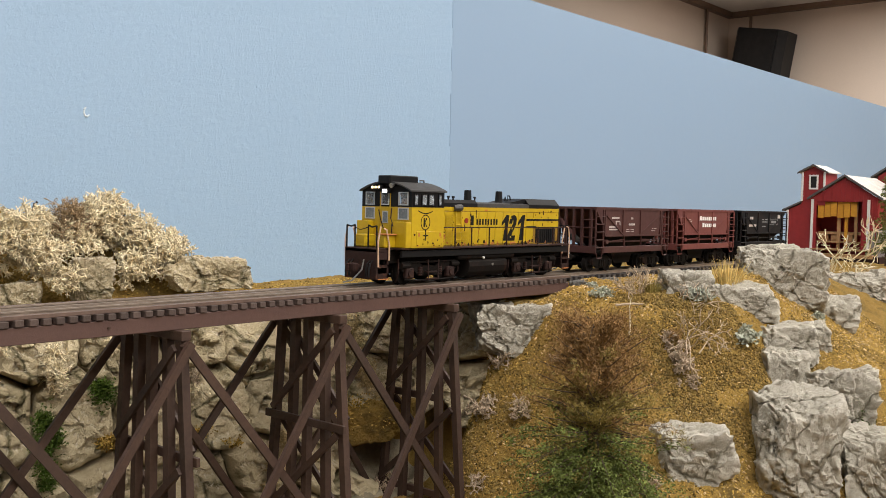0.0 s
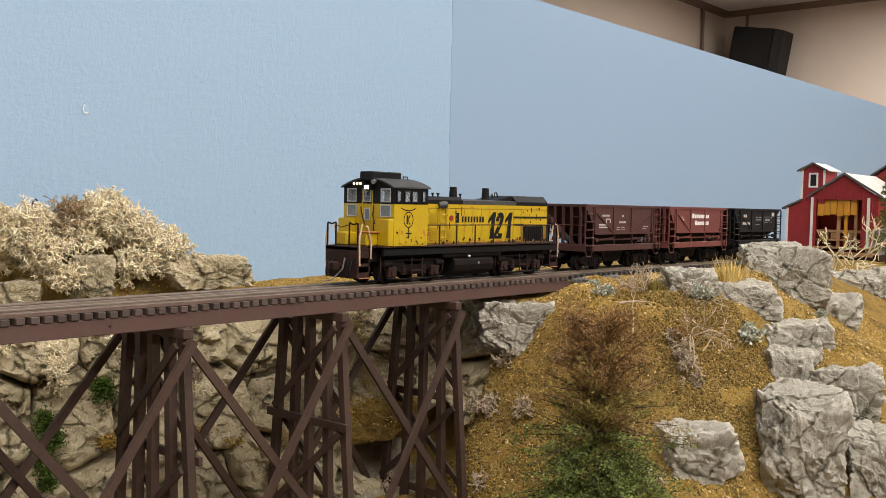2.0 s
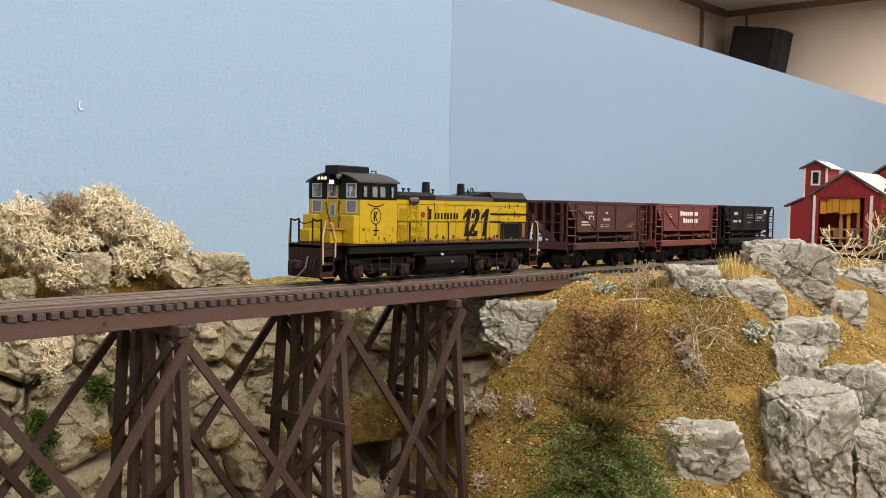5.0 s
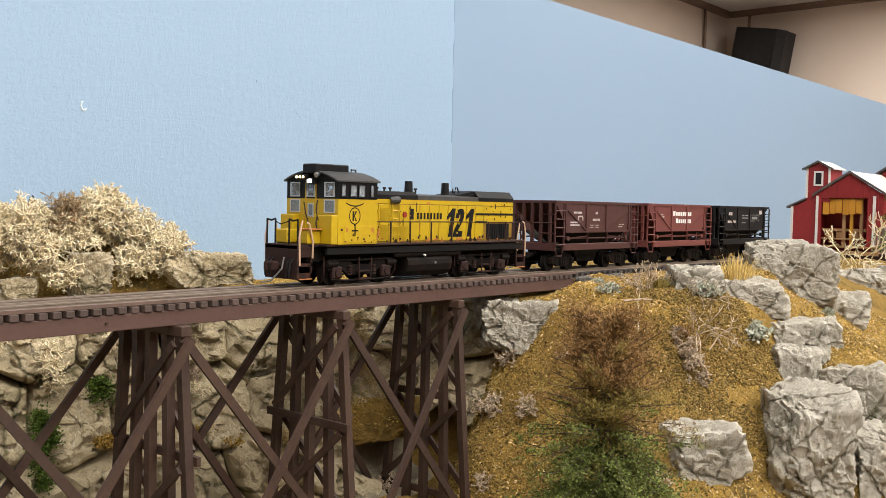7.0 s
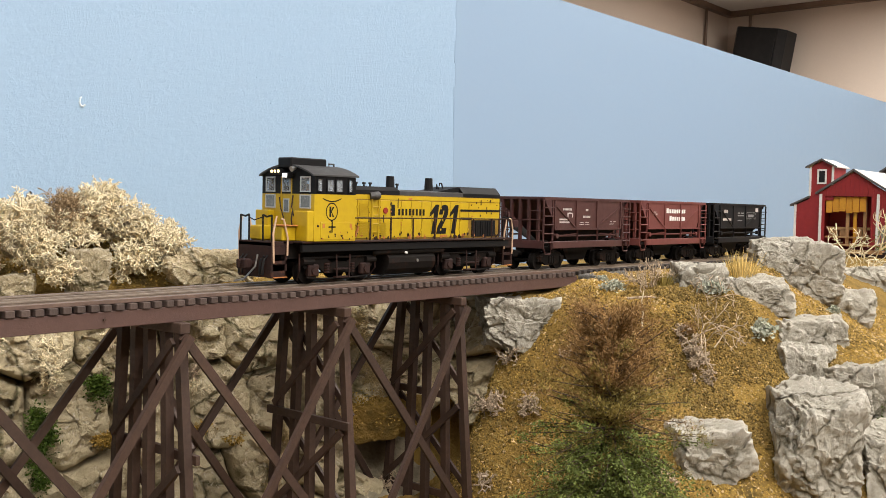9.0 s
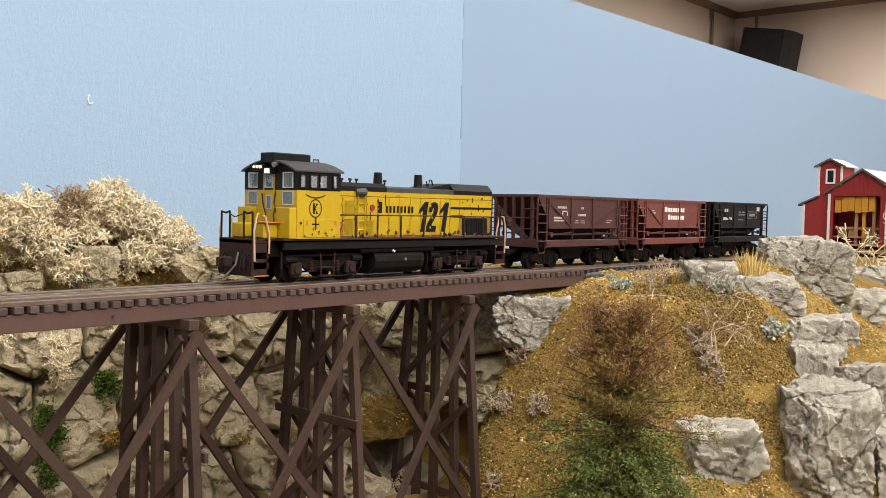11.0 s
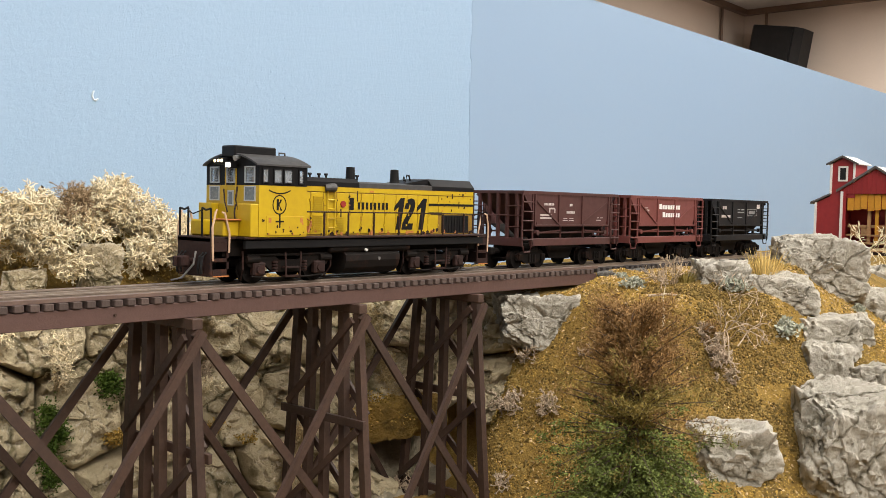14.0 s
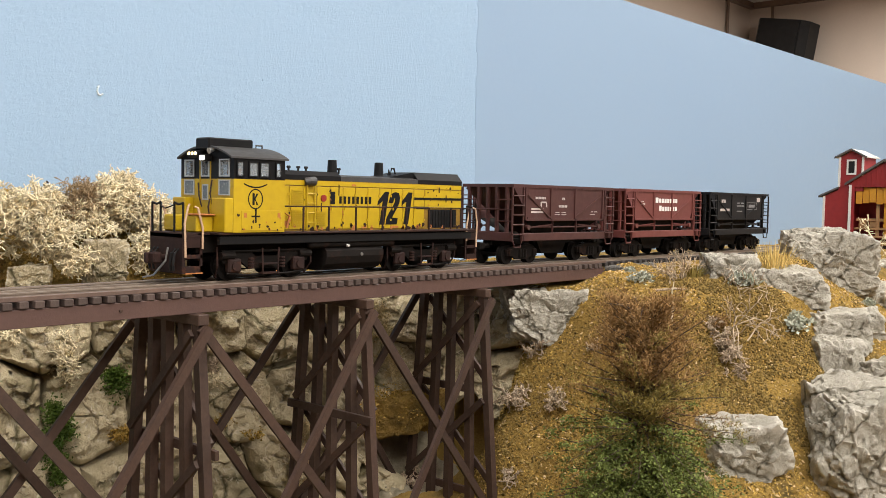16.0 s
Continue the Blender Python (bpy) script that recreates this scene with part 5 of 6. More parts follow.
def train():
    lo = locomotive()
    m1 = [("company_lettering", LETTER, word(20, 33.6, 7, 1.2, 0.95, 0.35) + [(16.5, 28.0, 10.5, 0.9), (16.5, 26.4, 10.5, 0.9), (24.5, 28.9, 1.0, 3.4), (25.5, 31.6, 4.0, 0.8), (29.3, 29.6, 0.9, 2.2)], "faded white company mark drawn in bars"),
          ("number_lettering", LETTER, word(44.0, 33.4, 2, 1.3, 1.0, 0.4) + word(41.0, 29.4, 6, 1.3, 1.0, 0.35), "small faded number bars"),
          ("data_lettering", LETTER, [(38, 26.6, 3.6, 0.35), (43.6, 26.6, 4.0, 0.35), (37.5, 25.4, 4.6, 0.35), (43.6, 25.4, 4.4, 0.35), (72, 27, 2, 0.4), (75, 27, 3, 0.4), (71, 25.6, 5, 0.4), (20, 13.4, 6, 0.4), (40, 13.6, 12, 0.5), (63, 13.6, 5, 0.5)], "tiny stencilled data bars")]
    m2 = [("company_lettering", WHITE, word(36, 33.0, 8, 2.6, 2.6, 0.8, 1.25) + word(40.5, 28.0, 7, 2.6, 2.4, 0.8, 1.25), "two rows of white company lettering drawn as bars"),
          ("data_lettering", LETTER, [(18.5, 33.4, 3.4, 0.5), (18.5, 31.6, 5, 1.0), (30, 13.4, 6, 0.5), (48, 13.4, 10, 0.5)], "tiny stencilled data bars")]
    m3 = [("company_lettering", LETTER, word(18, 34.0, 2, 2.2, 2.6, 0.8) + [(16.5, 28.2, 14, 1.8)], "white initials drawn as bars"),
          ("data_lettering", GREY_LETTER, [(42, 33.6, 4, 0.8), (48, 33.6, 5, 0.8), (42, 31.6, 11, 0.8), (42, 28, 8, 0.6), (58, 29.5, 16, 0.4), (58, 34.2, 16, 0.4), (58, 29.5, 0.5, 5.0), (74, 29.5, 0.5, 5.0), (61, 31, 10, 2.0)], "grey stencilled data panel"),
          ("corner_plate", LETTER, [(74.5, 35.0, 5.2, 3.0)], "pale plate")]
    cars = [ore_car(189.5, OXIDE, LETTER, "brown weathered ore hopper car coupled behind the locomotive", m1),
            ore_car(297.0, PINK_OXIDE, WHITE, "faded red ore hopper car with white lettering", m2),
            ore_car(404.5, CAR_BLACK, LETTER, "black ore hopper car at the rear of the train", m3)]
    return [lo] + cars


def motions():
    """The train creeps along the track, and its wheels roll with it."""
    times = [t for t, _ in TRAVEL]
    moves = [v for _, v in TRAVEL]
    rows = [(t, float(np.interp(t, times, moves))) for t in np.arange(0, 16.01, 0.5)]
    for v in TRAIN:
        walk(v, [(t, pose(s, 0, RAIL)) for t, s in rows])
    for ob, x, r in WHEELS:
        walk(ob, [(t, pose(x * MM, 0, r * MM, 0, math.degrees(s / (r * MM)), 0)) for t, s in rows])


# ---- plants and litter ----
def twig_mesh(verts, faces, p, d, length, r, depth, rng, spread=0.7, shrink=0.74, forks=(2, 3), bend=0.35, sides=3):
    """One forking, bent twig."""
    q = p
    pts = [p]
    for _ in range(2):
        d = (d + Vector((rng.gauss(0, bend), rng.gauss(0, bend), rng.gauss(0, bend)))).normalized()
        q = q + d * (length / 2)
        pts.append(q)
    rings = []
    for i, c in enumerate(pts):
        up = Vector((0, 0, 1)) if abs(d.z) < 0.9 else Vector((1, 0, 0))
        s = d.cross(up).normalized()
        u = s.cross(d)
        rr = r * (1 - 0.15 * i)
        k0 = len(verts)
        for k in range(sides):
            a = 6.2832 * k / sides
            verts.append(c + s * (math.cos(a) * rr) + u * (math.sin(a) * rr))
        rings.append(k0)
    for a, b in zip(rings, rings[1:]):
        for k in range(sides):
            faces.append((a + k, a + (k + 1) % sides, b + (k + 1) % sides, b + k))
    if depth > 0:
        for _ in range(rng.randint(*forks)):
            e = (d + Vector((rng.gauss(0, spread), rng.gauss(0, spread), rng.gauss(0, spread)))).normalized()
            twig_mesh(verts, faces, q, e, length * shrink, r * 0.82, depth - 1, rng, spread, shrink, forks, bend, sides)


def clump(name, at, radius, stems, material, seed, label, category, depth=3, r=0.5, aim=(-0.3, -0.6, 0.5), squash=0.8, spread=0.7, group="", shrink=0.74, bend=0.35, forks=(2, 3), wide=1.0):
    rng = random.Random(seed)
    verts, faces = [], []
    total = sum(shrink ** k for k in range(depth + 1))
    for _ in range(stems):
        d = Vector((rng.gauss(0, 1) * wide, rng.gauss(0, 1) * wide, rng.gauss(0, squash))) * 0.75 + Vector(aim)
        d.normalize()
        start = Vector((rng.gauss(0, 0.2), rng.gauss(0, 0.2), rng.gauss(0, 0.12))) * radius
        twig_mesh(verts, faces, start, d, radius / total * rng.uniform(0.7, 1.15), r, depth, rng, spread, shrink, forks, bend)
    ob = raw(name, verts, faces, material, at=here(*at), smooth=True)
    return tagged(ob, label, category, group)


def leaf_cloud(verts, faces, centre, n, spread, length, width, rng, droop=0.0, along=None):
    """Small pointed leaves about a place."""
    for _ in range(n):
        c = centre + Vector((rng.gauss(0, spread), rng.gauss(0, spread), rng.gauss(0, spread * 0.7)))
        d = Vector((rng.gauss(0, 1), rng.gauss(0, 1), rng.gauss(0, 0.7) - droop))
        if along is not None:
            d += along * 1.6
        d.normalize()
        s = d.cross(Vector((rng.gauss(0, 1), rng.gauss(0, 1), rng.gauss(0, 1)))).normalized()
        l, w = length * rng.uniform(0.6, 1.3), width * rng.uniform(0.7, 1.2)
        k = len(verts)
        verts.extend((c, c + d * l * 0.5 + s * w, c + d * l, c + d * l * 0.5 - s * w))
        faces.append((k, k + 1, k + 2, k + 3))


def foreground_tree():
    x, y = -13.0, -146.0
    base = -112.0
    t = thing("conifer_tree", here(x, y, base), "half-dead model conifer, green below and rusty brown above", "tree")
    h = 112.0
    rng = random.Random(8)
    part("trunk", tube(bmesh.new(), [(0, 0, -14), (0.4, 0, 20), (-0.3, 0.3, 55), (-2.5, 0.2, 85), (-5, 0, 104)], 3.4, 9, 0.8), BARK, t, smooth=True)
    sets = {"green": ([], []), "olive": ([], []), "brown": ([], [])}
    limbs = bmesh.new()
    for i in range(560):
        z = 6 + 100 * (i / 560)
        f = z / h
        # full below, a narrower ragged broom above
        reach = (33 if f < 0.62 else 28 - 13 * (f - 0.62) / 0.38) * rng.uniform(0.35, 1.08)
        a = rng.uniform(0, 6.2832)
        rise = 0.02 + 1.5 * max(f - 0.55, 0) + rng.gauss(0, 0.2)
        d = Vector((math.cos(a), math.sin(a), rise)).normalized()
        p = Vector((-5 * max(f - 0.4, 0), 0, z))
        mid = p + d * reach * 0.5 + Vector((0, 0, rng.gauss(0, 1.0)))
        end = p + d * reach + Vector((0, 0, -4.0 if f < 0.6 else 2.0))
        if end.z > h + 2:
            end.z = h + rng.uniform(-8, 3)
        tube(limbs, [p, mid, end], 0.42, 4, 0.1, caps=False)
        key = "green" if f < 0.61 + rng.gauss(0, 0.045) else ("olive" if f < 0.70 + rng.gauss(0, 0.06) else "brown")
        v, fc = sets[key]
        for k in range(9):
            u = 0.22 + 0.82 * k / 8
            c = (p + (mid - p) * u * 2 if u < 0.5 else mid + (end - mid) * (u * 2 - 1)) + Vector((rng.gauss(0, 0.7), rng.gauss(0, 0.7), rng.gauss(0, 0.7)))
            if key == "green":
                leaf_cloud(v, fc, c, 26, 1.3, 1.35, 0.3, rng, 0.35, d * 0.4)
            else:
                leaf_cloud(v, fc, c, 22, 1.5, 1.9, 0.16, rng, -0.8, d * 0.3)
    part("bough", limbs, BARK, t)["kind"] = "stuff"
    for key, mat in (("green", GREEN_LEAF), ("olive", OLIVE_LEAF), ("brown", BROWN_LEAF)):
        ob = raw("crown", *sets[key], mat, t)
        ob["label"] = {"green": "dark green lower crown", "olive": "thin olive middle crown", "brown": "rusty dead upper crown"}[key]


def small_conifer(x, y, base, h, reach):
    t = thing("conifer_tree", here(x, y, base), "small dark green conifer beside the barn", "tree")
    rng = random.Random(3)
    part("trunk", tube(bmesh.new(), [(0, 0, -6), (0, 0, h * 0.5), (0, 0, h)], 1.6, 8, 0.3), BARK, t)
    v, f = [], []
    for i in range(110):
        z = h * (0.15 + 0.85 * i / 110)
        a = rng.uniform(0, 6.28)
        r = reach * (1.05 - z / h) * rng.uniform(0.6, 1.1)
        for k in range(5):
            leaf_cloud(v, f, Vector((math.cos(a) * r * k / 4, math.sin(a) * r * k / 4, z)), 6, 1.2, 3.0, 0.5, rng, 0.2)
    raw("crown", v, f, GREEN_LEAF, t)


def sage_bush(at, radius, seed, group="silver sage bushes"):
    rng = random.Random(seed)
    v, f = [], []
    for _ in range(60):
        a, e = rng.uniform(0, 6.28), rng.uniform(0.0, 1.4)
        rr = radius * rng.uniform(0.3, 1.0)
        c = Vector((math.cos(a) * math.cos(e) * rr, math.sin(a) * math.cos(e) * rr, math.sin(e) * rr * 0.75))
        leaf_cloud(v, f, c, 9, radius * 0.09, radius * 0.26, radius * 0.09, rng, -0.4)
    ob = raw("sage_bush", v, f, SAGE, at=here(*at))
    tagged(ob, "silver grey-green sage clump rooted in the turf", "bush", group)


def grass_tuft(at, radius, height, n, material, seed, label):
    rng = random.Random(seed)
    v, f = [], []
    for _ in range(n):
        a, r = rng.uniform(0, 6.28), radius * math.sqrt(rng.random()) * 0.4
        p = Vector((math.cos(a) * r, math.sin(a) * r, -1))
        out = Vector((math.cos(a), math.sin(a), 0)) * radius * rng.uniform(0.1, 0.8)
        tip = p + out + Vector((0, 0, height * rng.uniform(0.5, 1.1)))
        mid = (p + tip) / 2 + Vector((0, 0, height * 0.12))
        s = Vector((-math.sin(a + rng.gauss(0, 1)), math.cos(a), 0)) * 0.28
        k = len(v)
        v.extend((p - s, p + s, mid + s * 0.8, mid - s * 0.8, tip))
        f.extend(((k, k + 1, k + 2, k + 3), (k + 3, k + 2, k + 4)))
    tagged(raw("grass_tuft", v, f, material, at=here(*at)), label, "grass")


def moss_pad(at, half, seed, material=MOSS, label="bright green foam moss growing on the rock"):
    rng = random.Random(seed)
    v, f = [], []
    for _ in range(420):
        c = Vector((rng.gauss(0, half[0] * 0.7), rng.gauss(0, half[1] * 0.7), rng.gauss(0, half[2] * 0.7)))
        leaf_cloud(v, f, c, 2, 0.5, 1.3, 0.5, rng)
    tagged(raw("moss_pad", v, f, material, at=here(*at)), label, "moss")


def plants():
    foreground_tree()
    small_conifer(560, -82, -6, 80, 20)
    lg = "cream lichen bushes on the bluff"
    lab = "bushy cream dried lichen on the bluff"
    for i, (c, r, n) in enumerate((((-74, 106, 27), 18, 62), ((-56, 100, 22), 17, 60), ((-48, 92, 10), 15, 52), ((-64, 92, 7), 13, 44), ((-90, 104, 20), 15, 36), ((-38, 98, 17), 12, 36), ((-66, 112, 36), 12, 34),
                                   ((-127, 90, 24), 17, 60), ((-115, 86, 14), 14, 50), ((-107, 82, 3), 11, 40), ((-142, 92, 16), 16, 50), ((-112, 96, 29), 11, 30))):
        clump("lichen_bush", (c[0], c[1], c[2] - 1), r * 1.0, int(n * 0.9), LICHEN, 100 + i, lab, "lichen bush", 4, 0.76, aim=(-0.35, -0.6, 0.3), group=lg, bend=0.5, spread=0.85, shrink=0.8)
    clump("lichen_bush", (-90, 106, 27), 14, 60, LICHEN_BROWN, 130, "brown matted lichen at the top of the bluff", "lichen bush", 3, 0.4, group=lg)
    hang = "pale lichen hanging in a crack of the gorge wall"
    for i, (c, r, k) in enumerate((((-115, 74, -30), 9, 1), ((-115, 72, -37), 9, 1), ((-115, 70, -43), 7, 1), ((-86, 69, -27), 6, 1), ((-55, 54, -50), 7, 1), ((-54, 55, -45), 6, 0), ((43, 45, -26), 7, 2), ((44, 42, -36), 8, 2), ((43, 39, -48), 9, 2), ((45, 36, -56), 8, 2), ((-11, 38, -79), 8, 2), ((-18, 36, -91), 8, 2), ((-23, 34, -100), 8, 2), ((-133, 80, -25), 6, 1), ((26, 39, -64), 7, 2), ((52, 31, -63), 7, 2))):
        clump("hanging_lichen", c, r, 16 if k < 2 else 30, (ROOT, LICHEN, DRY_STRAW)[k], 150 + i, hang, "lichen", 3, 0.42 if k < 2 else 0.26, aim=(-0.4, -0.8, -0.35), group="lichen in the gorge")
    # tangled roots and dry brush
    rl = "tangled pale dry roots lying on the slope"
    for i, (c, r, n) in enumerate((((90, -21, -43), 11, 14), ((77, -20, -67), 11, 30), ((79, -44, -65), 9, 22), ((51, 25, -113), 9, 10), ((112, -117, -38), 9, 16), ((115, -112, -31), 9, 18), ((111, -122, -44), 7, 12), ((58, -130, -81), 8, 12), ((58, -31, -103), 8, 10), ((93, -57, -39), 6, 8), ((114, -106, -24), 7, 12))):
        clump("dry_root_tangle", c, r, n, ROOT, 170 + i, rl, "roots", 3, 0.5, aim=(-0.4, -0.5, 0.35), squash=0.4, bend=0.55, group="dry roots")
    clump("dead_shrub", (115, -111, -31), 30, 4, ROOT, 190, "bleached forked dead shrub on the slope", "shrub", 3, 0.42, aim=(0.1, -0.2, 1.3), bend=0.35, spread=0.5)
    clump("dead_shrub", (141, -105, -9), 15, 7, ROOT, 191, "bleached dead twigs beside a sage clump", "shrub", 2, 0.32, aim=(-0.2, -0.4, 0.7))
    clump("dead_shrub", (138, -76, -6), 17, 16, ROOT, 192, "dry upright brush beside the track", "shrub", 3, 0.32, aim=(0, 0, 1.5), spread=0.35, bend=0.2)
    clump("dead_shrub", (450, -90, -8), 46, 9, LICHEN, 193, "bleached leafless shrub before the barn", "shrub", 3, 0.7, aim=(0, 0.1, 1.0), spread=0.45)
    clump("dead_shrub", (420, -80, -6), 30, 7, LICHEN, 194, "bleached leafless shrub before the barn", "shrub", 3, 0.6, aim=(-0.3, 0.1, 0.9), spread=0.45)
    clump("dead_shrub", (117, -108, -25), 8, 30, BROWN_LEAF, 195, "rusty orange dead fern tuft", "shrub", 2, 0.3, aim=(-0.1, -0.2, 0.8))
    tagged(put("dry_stick", tube(bmesh.new(), [(0, 0, -2), (0.4, 0, 6), (0, 0.5, 12), (0.6, 0, 17)], 0.6, 6, 0.25), LICHEN, at=here(107, -90, -22)), "upright bleached stick in the turf", "stick")
    tagged(put("dry_stick", tube(bmesh.new(), [(-10, 0, 0), (0, 0.6, 0.8), (10, 0, 0)], 0.7, 6, 0.5), ROOT, at=here(121, -84, -10, 0, 0, -35)), "pale stick lying on the turf", "stick")
    tagged(put("broken_post", tube(bmesh.new(), [(0, 0, -8), (0.2, 0, 2), (0.5, 0, 4), (1.6, 0, 5)], 1.0, 7, 0.9), BARK, at=here(-98, 125, 32)), "dark broken post on the bluff", "post")
    for i, (c, r) in enumerate((((125, -62, -8), 7), ((154, -130, -27), 10), ((150, -106, -7), 8), ((146, -43, -5), 4), ((249, -134, -22), 5))):
        sage_bush(c, r, 200 + i)
    grass_tuft((184, -106, -5), 15, 20, 150, STRAW, 220, "dry yellow grass tuft between the rocks")
    grass_tuft((194, -107, -4), 12, 14, 90, STRAW, 221, "dry yellow grass tuft between the rocks")
    grass_tuft((145, -81, -6), 8, 9, 90, OLIVE_LEAF, 222, "olive grass tuft beside the track")
    grass_tuft((280, -110, 8), 12, 9, 90, LICHEN, 223, "pale dry grass on the boulder")
    moss_pad((173, -179, -72), (6, 5, 6), 230)
    moss_pad((184, -181, -68), (5, 4, 5), 231)
    moss_pad((-95, 64, -51), (3.5, 2.5, 4), 232)
    moss_pad((-96, 66, -46), (3, 2, 2), 233)
    moss_pad((-121, 68, -59), (3, 2, 4), 234)
    moss_pad((-124, 64, -71), (4, 2.5, 5), 235)
    moss_pad((-123, 61, -82), (3, 2, 5), 236)
    moss_pad((-118, 65, -66), (3, 2, 3), 237)
    moss_pad((-95, 58, -70), (4, 2.5, 2), 245, GRAIN_OCHRE, "ochre moss on a ledge of the gorge")
    moss_pad((-54, 47, -71), (3, 2, 2), 246, GRAIN_OCHRE, "ochre moss on a ledge of the gorge")
    moss_pad((-40, 42, -77), (3, 2, 1.5), 247, GRAIN_OCHRE, "ochre moss on a ledge of the gorge")
    moss_pad((38, 33, -71), (9, 5, 5), 248, GRAIN_OCHRE, "ochre moss on a ledge of the gorge")
    moss_pad((49, 28, -76), (8, 5, 5), 249, GRAIN_OCHRE, "ochre moss on a ledge of the gorge")
    moss_pad((27, 34, -77), (6, 4, 4), 250, GRAIN_OCHRE, "ochre moss on a ledge of the gorge")
    grains("turf_foam", 70000, (40, 330, -215, 0), 0.42, GRAIN_OCHRE, 1, "coarse ochre foam turf on the slope", (-0.9, 0.35))
    grains("brown_foam", 34000, (40, 330, -215, 0), 0.5, GRAIN_BROWN, 2, "brown-green foam turf in patches", (0.0, 2.0))
    grains("moss_lumps", 13000, (95, 215, -160, -70), 0.65, GRAIN_BROWN, 9, "lumpy brown-green foam clumps on the slope", (-0.1, 2.0), 1.0, 0.5)
    grains("straw_litter", 7500, (0, 330, -215, -15), 0.38, CHIP, 3, "pale straw chips strewn over the slope", None, 2.6, 0.4, "litter")
    grains("bark_litter", 3600, (0, 130, -215, -15), 0.5, GRAIN_BROWN, 4, "dark bark crumbs strewn over the slope", None, 2.2, 0.3, "litter")
    grains("bluff_foam", 12000, (-200, 330, 60, 190), 0.6, GRAIN_OCHRE, 6, "ochre foam turf behind the track", (-0.9, 0.4))
    grains("bluff_brown_foam", 6000, (-200, 330, 60, 190), 0.65, GRAIN_BROWN, 7, "brown foam turf behind the track", (0.15, 2.0))
    grains("gorge_litter", 5000, (-140, 90, -120, -4), 0.9, GRAIN_BROWN, 8, "dark leaf litter on the floor of the gorge", None, 1.6)


# ---- buildings ----
def gable(bm, x0, x1, y0, y1, ym, eave, peak, t):
    """Two roof slabs over a gable whose ridge runs along x."""
    for ya in (y0, y1):
        prism(bm, [(ya, eave), (ym, peak), (ym, peak + t), (ya, eave + t)], "x", x0, x1)


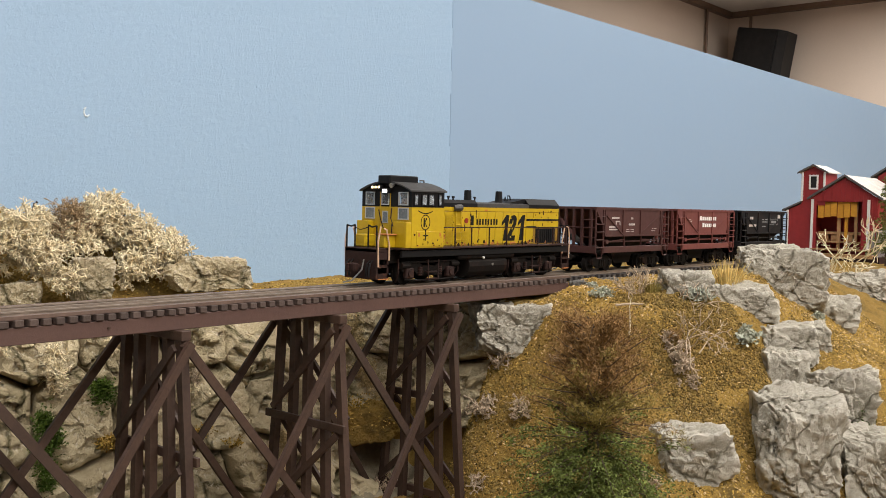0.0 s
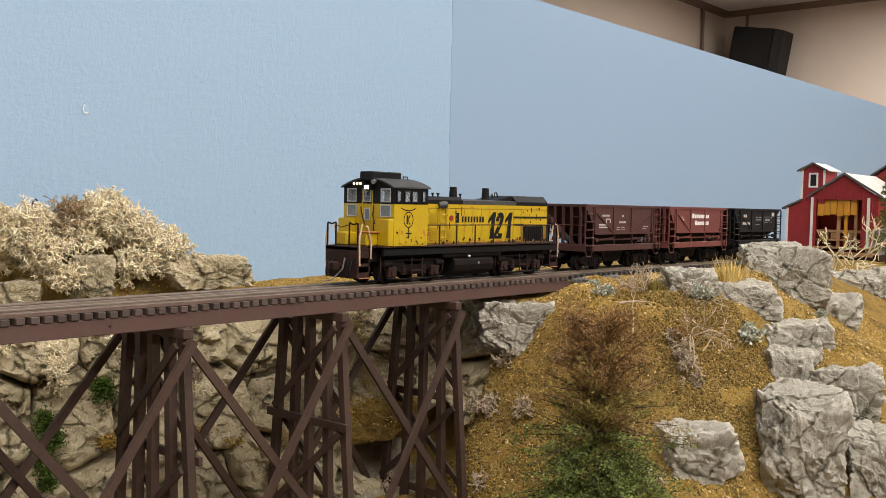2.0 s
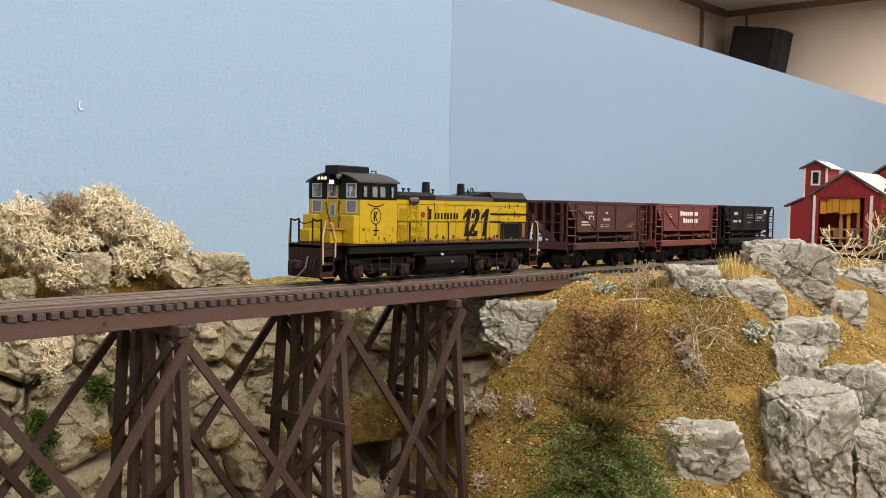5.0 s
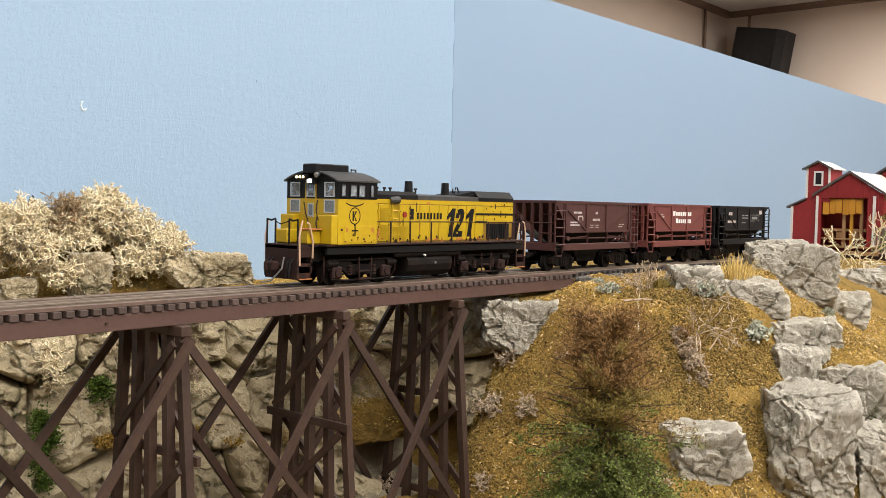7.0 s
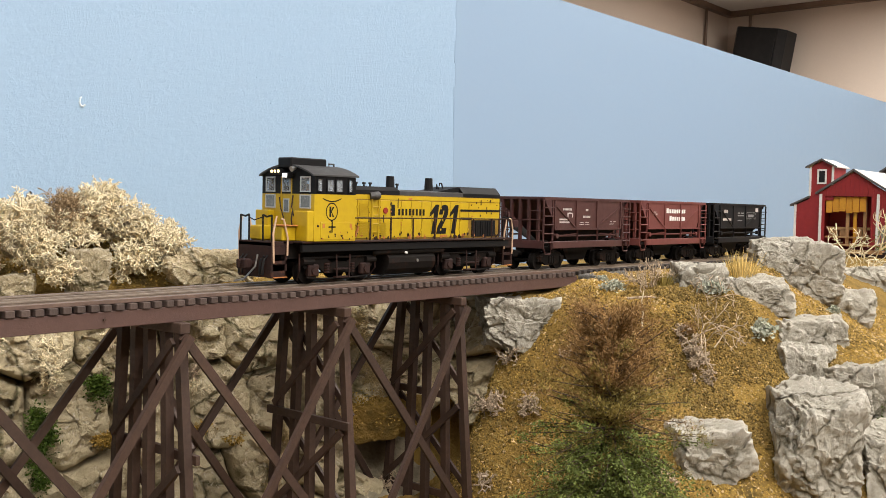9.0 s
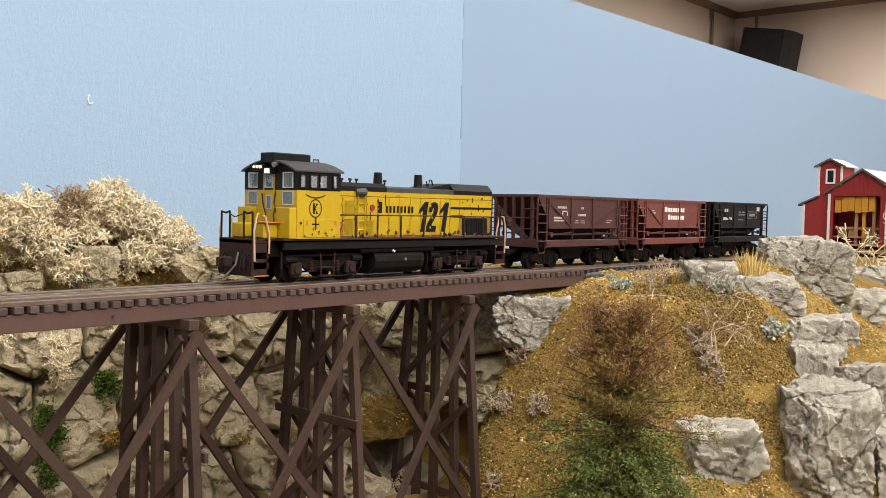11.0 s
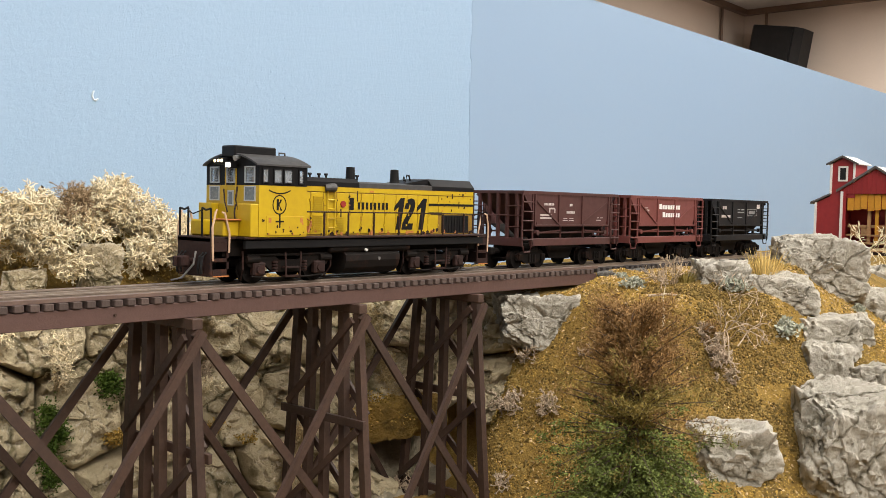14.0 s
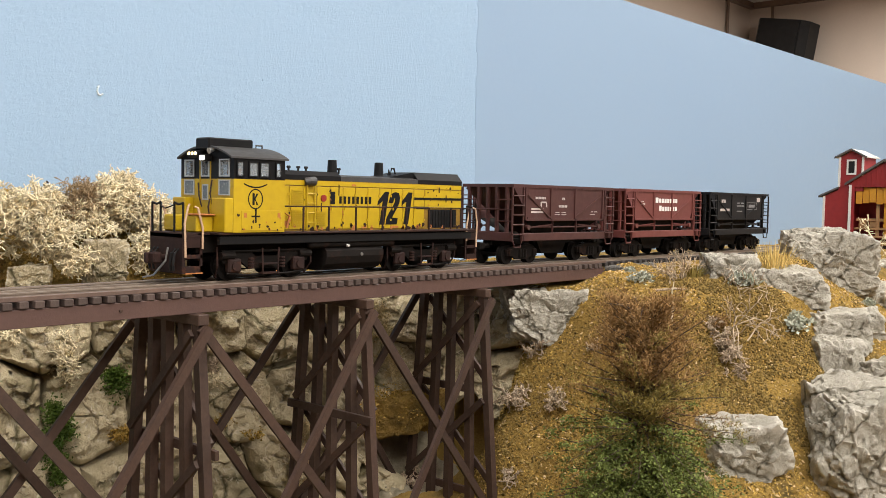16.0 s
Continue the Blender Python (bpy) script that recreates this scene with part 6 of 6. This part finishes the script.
def barn():
    b = thing("red_barn", here(630, 0, -4), "red barn with white corner boards, a tower and an open front", "barn")
    # main hall: open front towards -x
    wl = bmesh.new()
    prism(wl, [(10, 59), (-21.5, 79), (-53, 59)], "x", 0, 1.5)
    box(wl, 0, 1.5, 5, 10, 4, 59)
    box(wl, 0, 1.5, -53, -38, 4, 59)
    box(wl, 0, 1.5, -38, 5, 56, 59)
    box(wl, 1.5, 90, 8.5, 10, 4, 60)
    box(wl, 1.5, 90, -53, -51.5, 30, 60)
    box(wl, 88, 90, -51.5, 8.5, 4, 62)
    part("wall", wl, BARN_RED, b)
    for i, y in enumerate(np.arange(-52, 9, 4.2)):
        z1 = 59 + 20 * (1 - abs(y + 21.5) / 31.5)
        z0 = 57 if -39 < y < 6 else 5
        part("batten", bx(-0.5, 0, y, y + 0.7, z0, max(z1, z0 + 3)), BARN_RED, b)
    part("lower_wall", bx(1.5, 90, -53, -51.5, 4, 30), CORRUGATED, b)
    part("lower_wall", bx(-0.3, 0.6, -53, -43, 4, 28), CORRUGATED, b, "grey iron sheet skirting")
    bm = bmesh.new()
    gable(bm, -2, 95, 13, -57, -21.5, 58, 80.3, 1.4)
    part("roof", bm, BARN_ROOF, b, "weathered white roof sheets")
    bm = bmesh.new()
    gable(bm, -3.0, -1.9, 13.5, -57.5, -21.5, 57.4, 80.0, 2.2)
    part("roof_edge", bm, DARK_EDGE, b)
    for y in (9.0, -44.0):
        part("corner_board", bx(-1.2, 0, y - 1.6, y + 0.8, 4, 58), WHITE, b)
    # inside the open front
    part("back_board", bx(24, 25, -51, 8, 4, 56), BARN_RED, b)
    part("floor_boards", bx(-4, 24, -51, 8, 8.6, 10), RAW_WOOD, b)
    for k in range(6):
        y = 4.2 - k * 6.2
        part("yellow_plank", bx(2 + (k % 2) * 1.2, 3, y - 5.8, y, 40 + (k % 3) * 0.8, 55.5, 0.2), YELLOW_WOOD, b)
    for y in (-15, -22, -31):
        part("inner_post", bx(6, 8, y - 1.4, y + 1.4, 10, 56), YELLOW_WOOD if y < -16 and y > -30 else RAW_WOOD, b)
    part("bench", bx(8, 18, -40, 5, 24, 26.5), RAW_WOOD, b)
    part("bench", bx(4, 12, -38, 5, 16, 17.5), RAW_WOOD, b)
    for y in (-34, -20, -6, 4):
        part("crate", bx(9, 17, y - 8, y - 1, 17.6, 23.8, 0.4), RAW_WOOD, b)
    # lean-to and tower beside the hall
    part("lean_to_wall", prism(bmesh.new(), [(10, 4), (34, 4), (34, 47), (10, 58)], "x", 1, 60), BARN_RED, b)
    part("lean_to_roof", prism(bmesh.new(), [(20, 54.4), (38.5, 45.8), (38.5, 47.6), (20, 56.2)], "x", -1.5, 64), DARK_EDGE, b)
    part("corner_board", bx(-0.2, 1, 32.4, 34.4, 4, 47.4), WHITE, b)
    tw = part("tower", prism(bmesh.new(), [(-2.5, 52), (20.5, 52), (20.5, 84), (9.2, 90), (-2.5, 84)], "x", 1.5, 34), BARN_RED, b)
    bm = bmesh.new()
    gable(bm, -1, 37, -5.5, 24, 9.2, 83.5, 91.0, 1.0)
    part("tower_roof", bm, BARN_ROOF, tw)
    bm = bmesh.new()
    gable(bm, -2.0, -1.0, -5.8, 24.3, 9.2, 83.0, 90.8, 1.7)
    part("tower_roof_edge", bm, DARK_EDGE, tw)
    for y in (19.0, -2.4):
        part("tower_corner_board", bx(0.4, 1.5, y, y + 1.9, 56, 84.5), WHITE, tw)
    bm = bmesh.new()
    for q in ((4.4, 13.4, 67.6, 69.2), (4.4, 13.4, 80.4, 82), (4.4, 6.0, 69.2, 80.4), (11.8, 13.4, 69.2, 80.4)):
        box(bm, 0.6, 1.6, *q)
    w = part("tower_window", bm, WHITE, tw, "small white-framed dark window")
    part("pane", bx(1.1, 1.4, 6, 11.8, 69.2, 80.4), BLACK_PLASTIC, w)
    part("foundation", bx(-8, 95, -58, 36, -2, 4), RUSTY, b, "dark red timber foundation")
    part("loading_sill", bx(-9, -2, -52, 30, 2.0, 5.5), RAW_WOOD, b)
    # a larger red building behind
    s = thing("red_shed", here(735, -30, -4), "larger red shed behind the barn", "shed")
    part("wall", prism(bmesh.new(), [(-90, 0), (10, 0), (10, 84), (-40, 117), (-90, 84)], "x", 0, 110), BARN_RED, s)
    bm = bmesh.new()
    gable(bm, -4, 114, 16, -96, -40, 82, 119, 2.0)
    part("roof", bm, DARK_EDGE, s)


# ---- scene assembly ----
room()
backdrop()
ground()
rocks()
gorge_wall()
trestle()
TRAIN = train()
barn()
plants()
track()
motions()
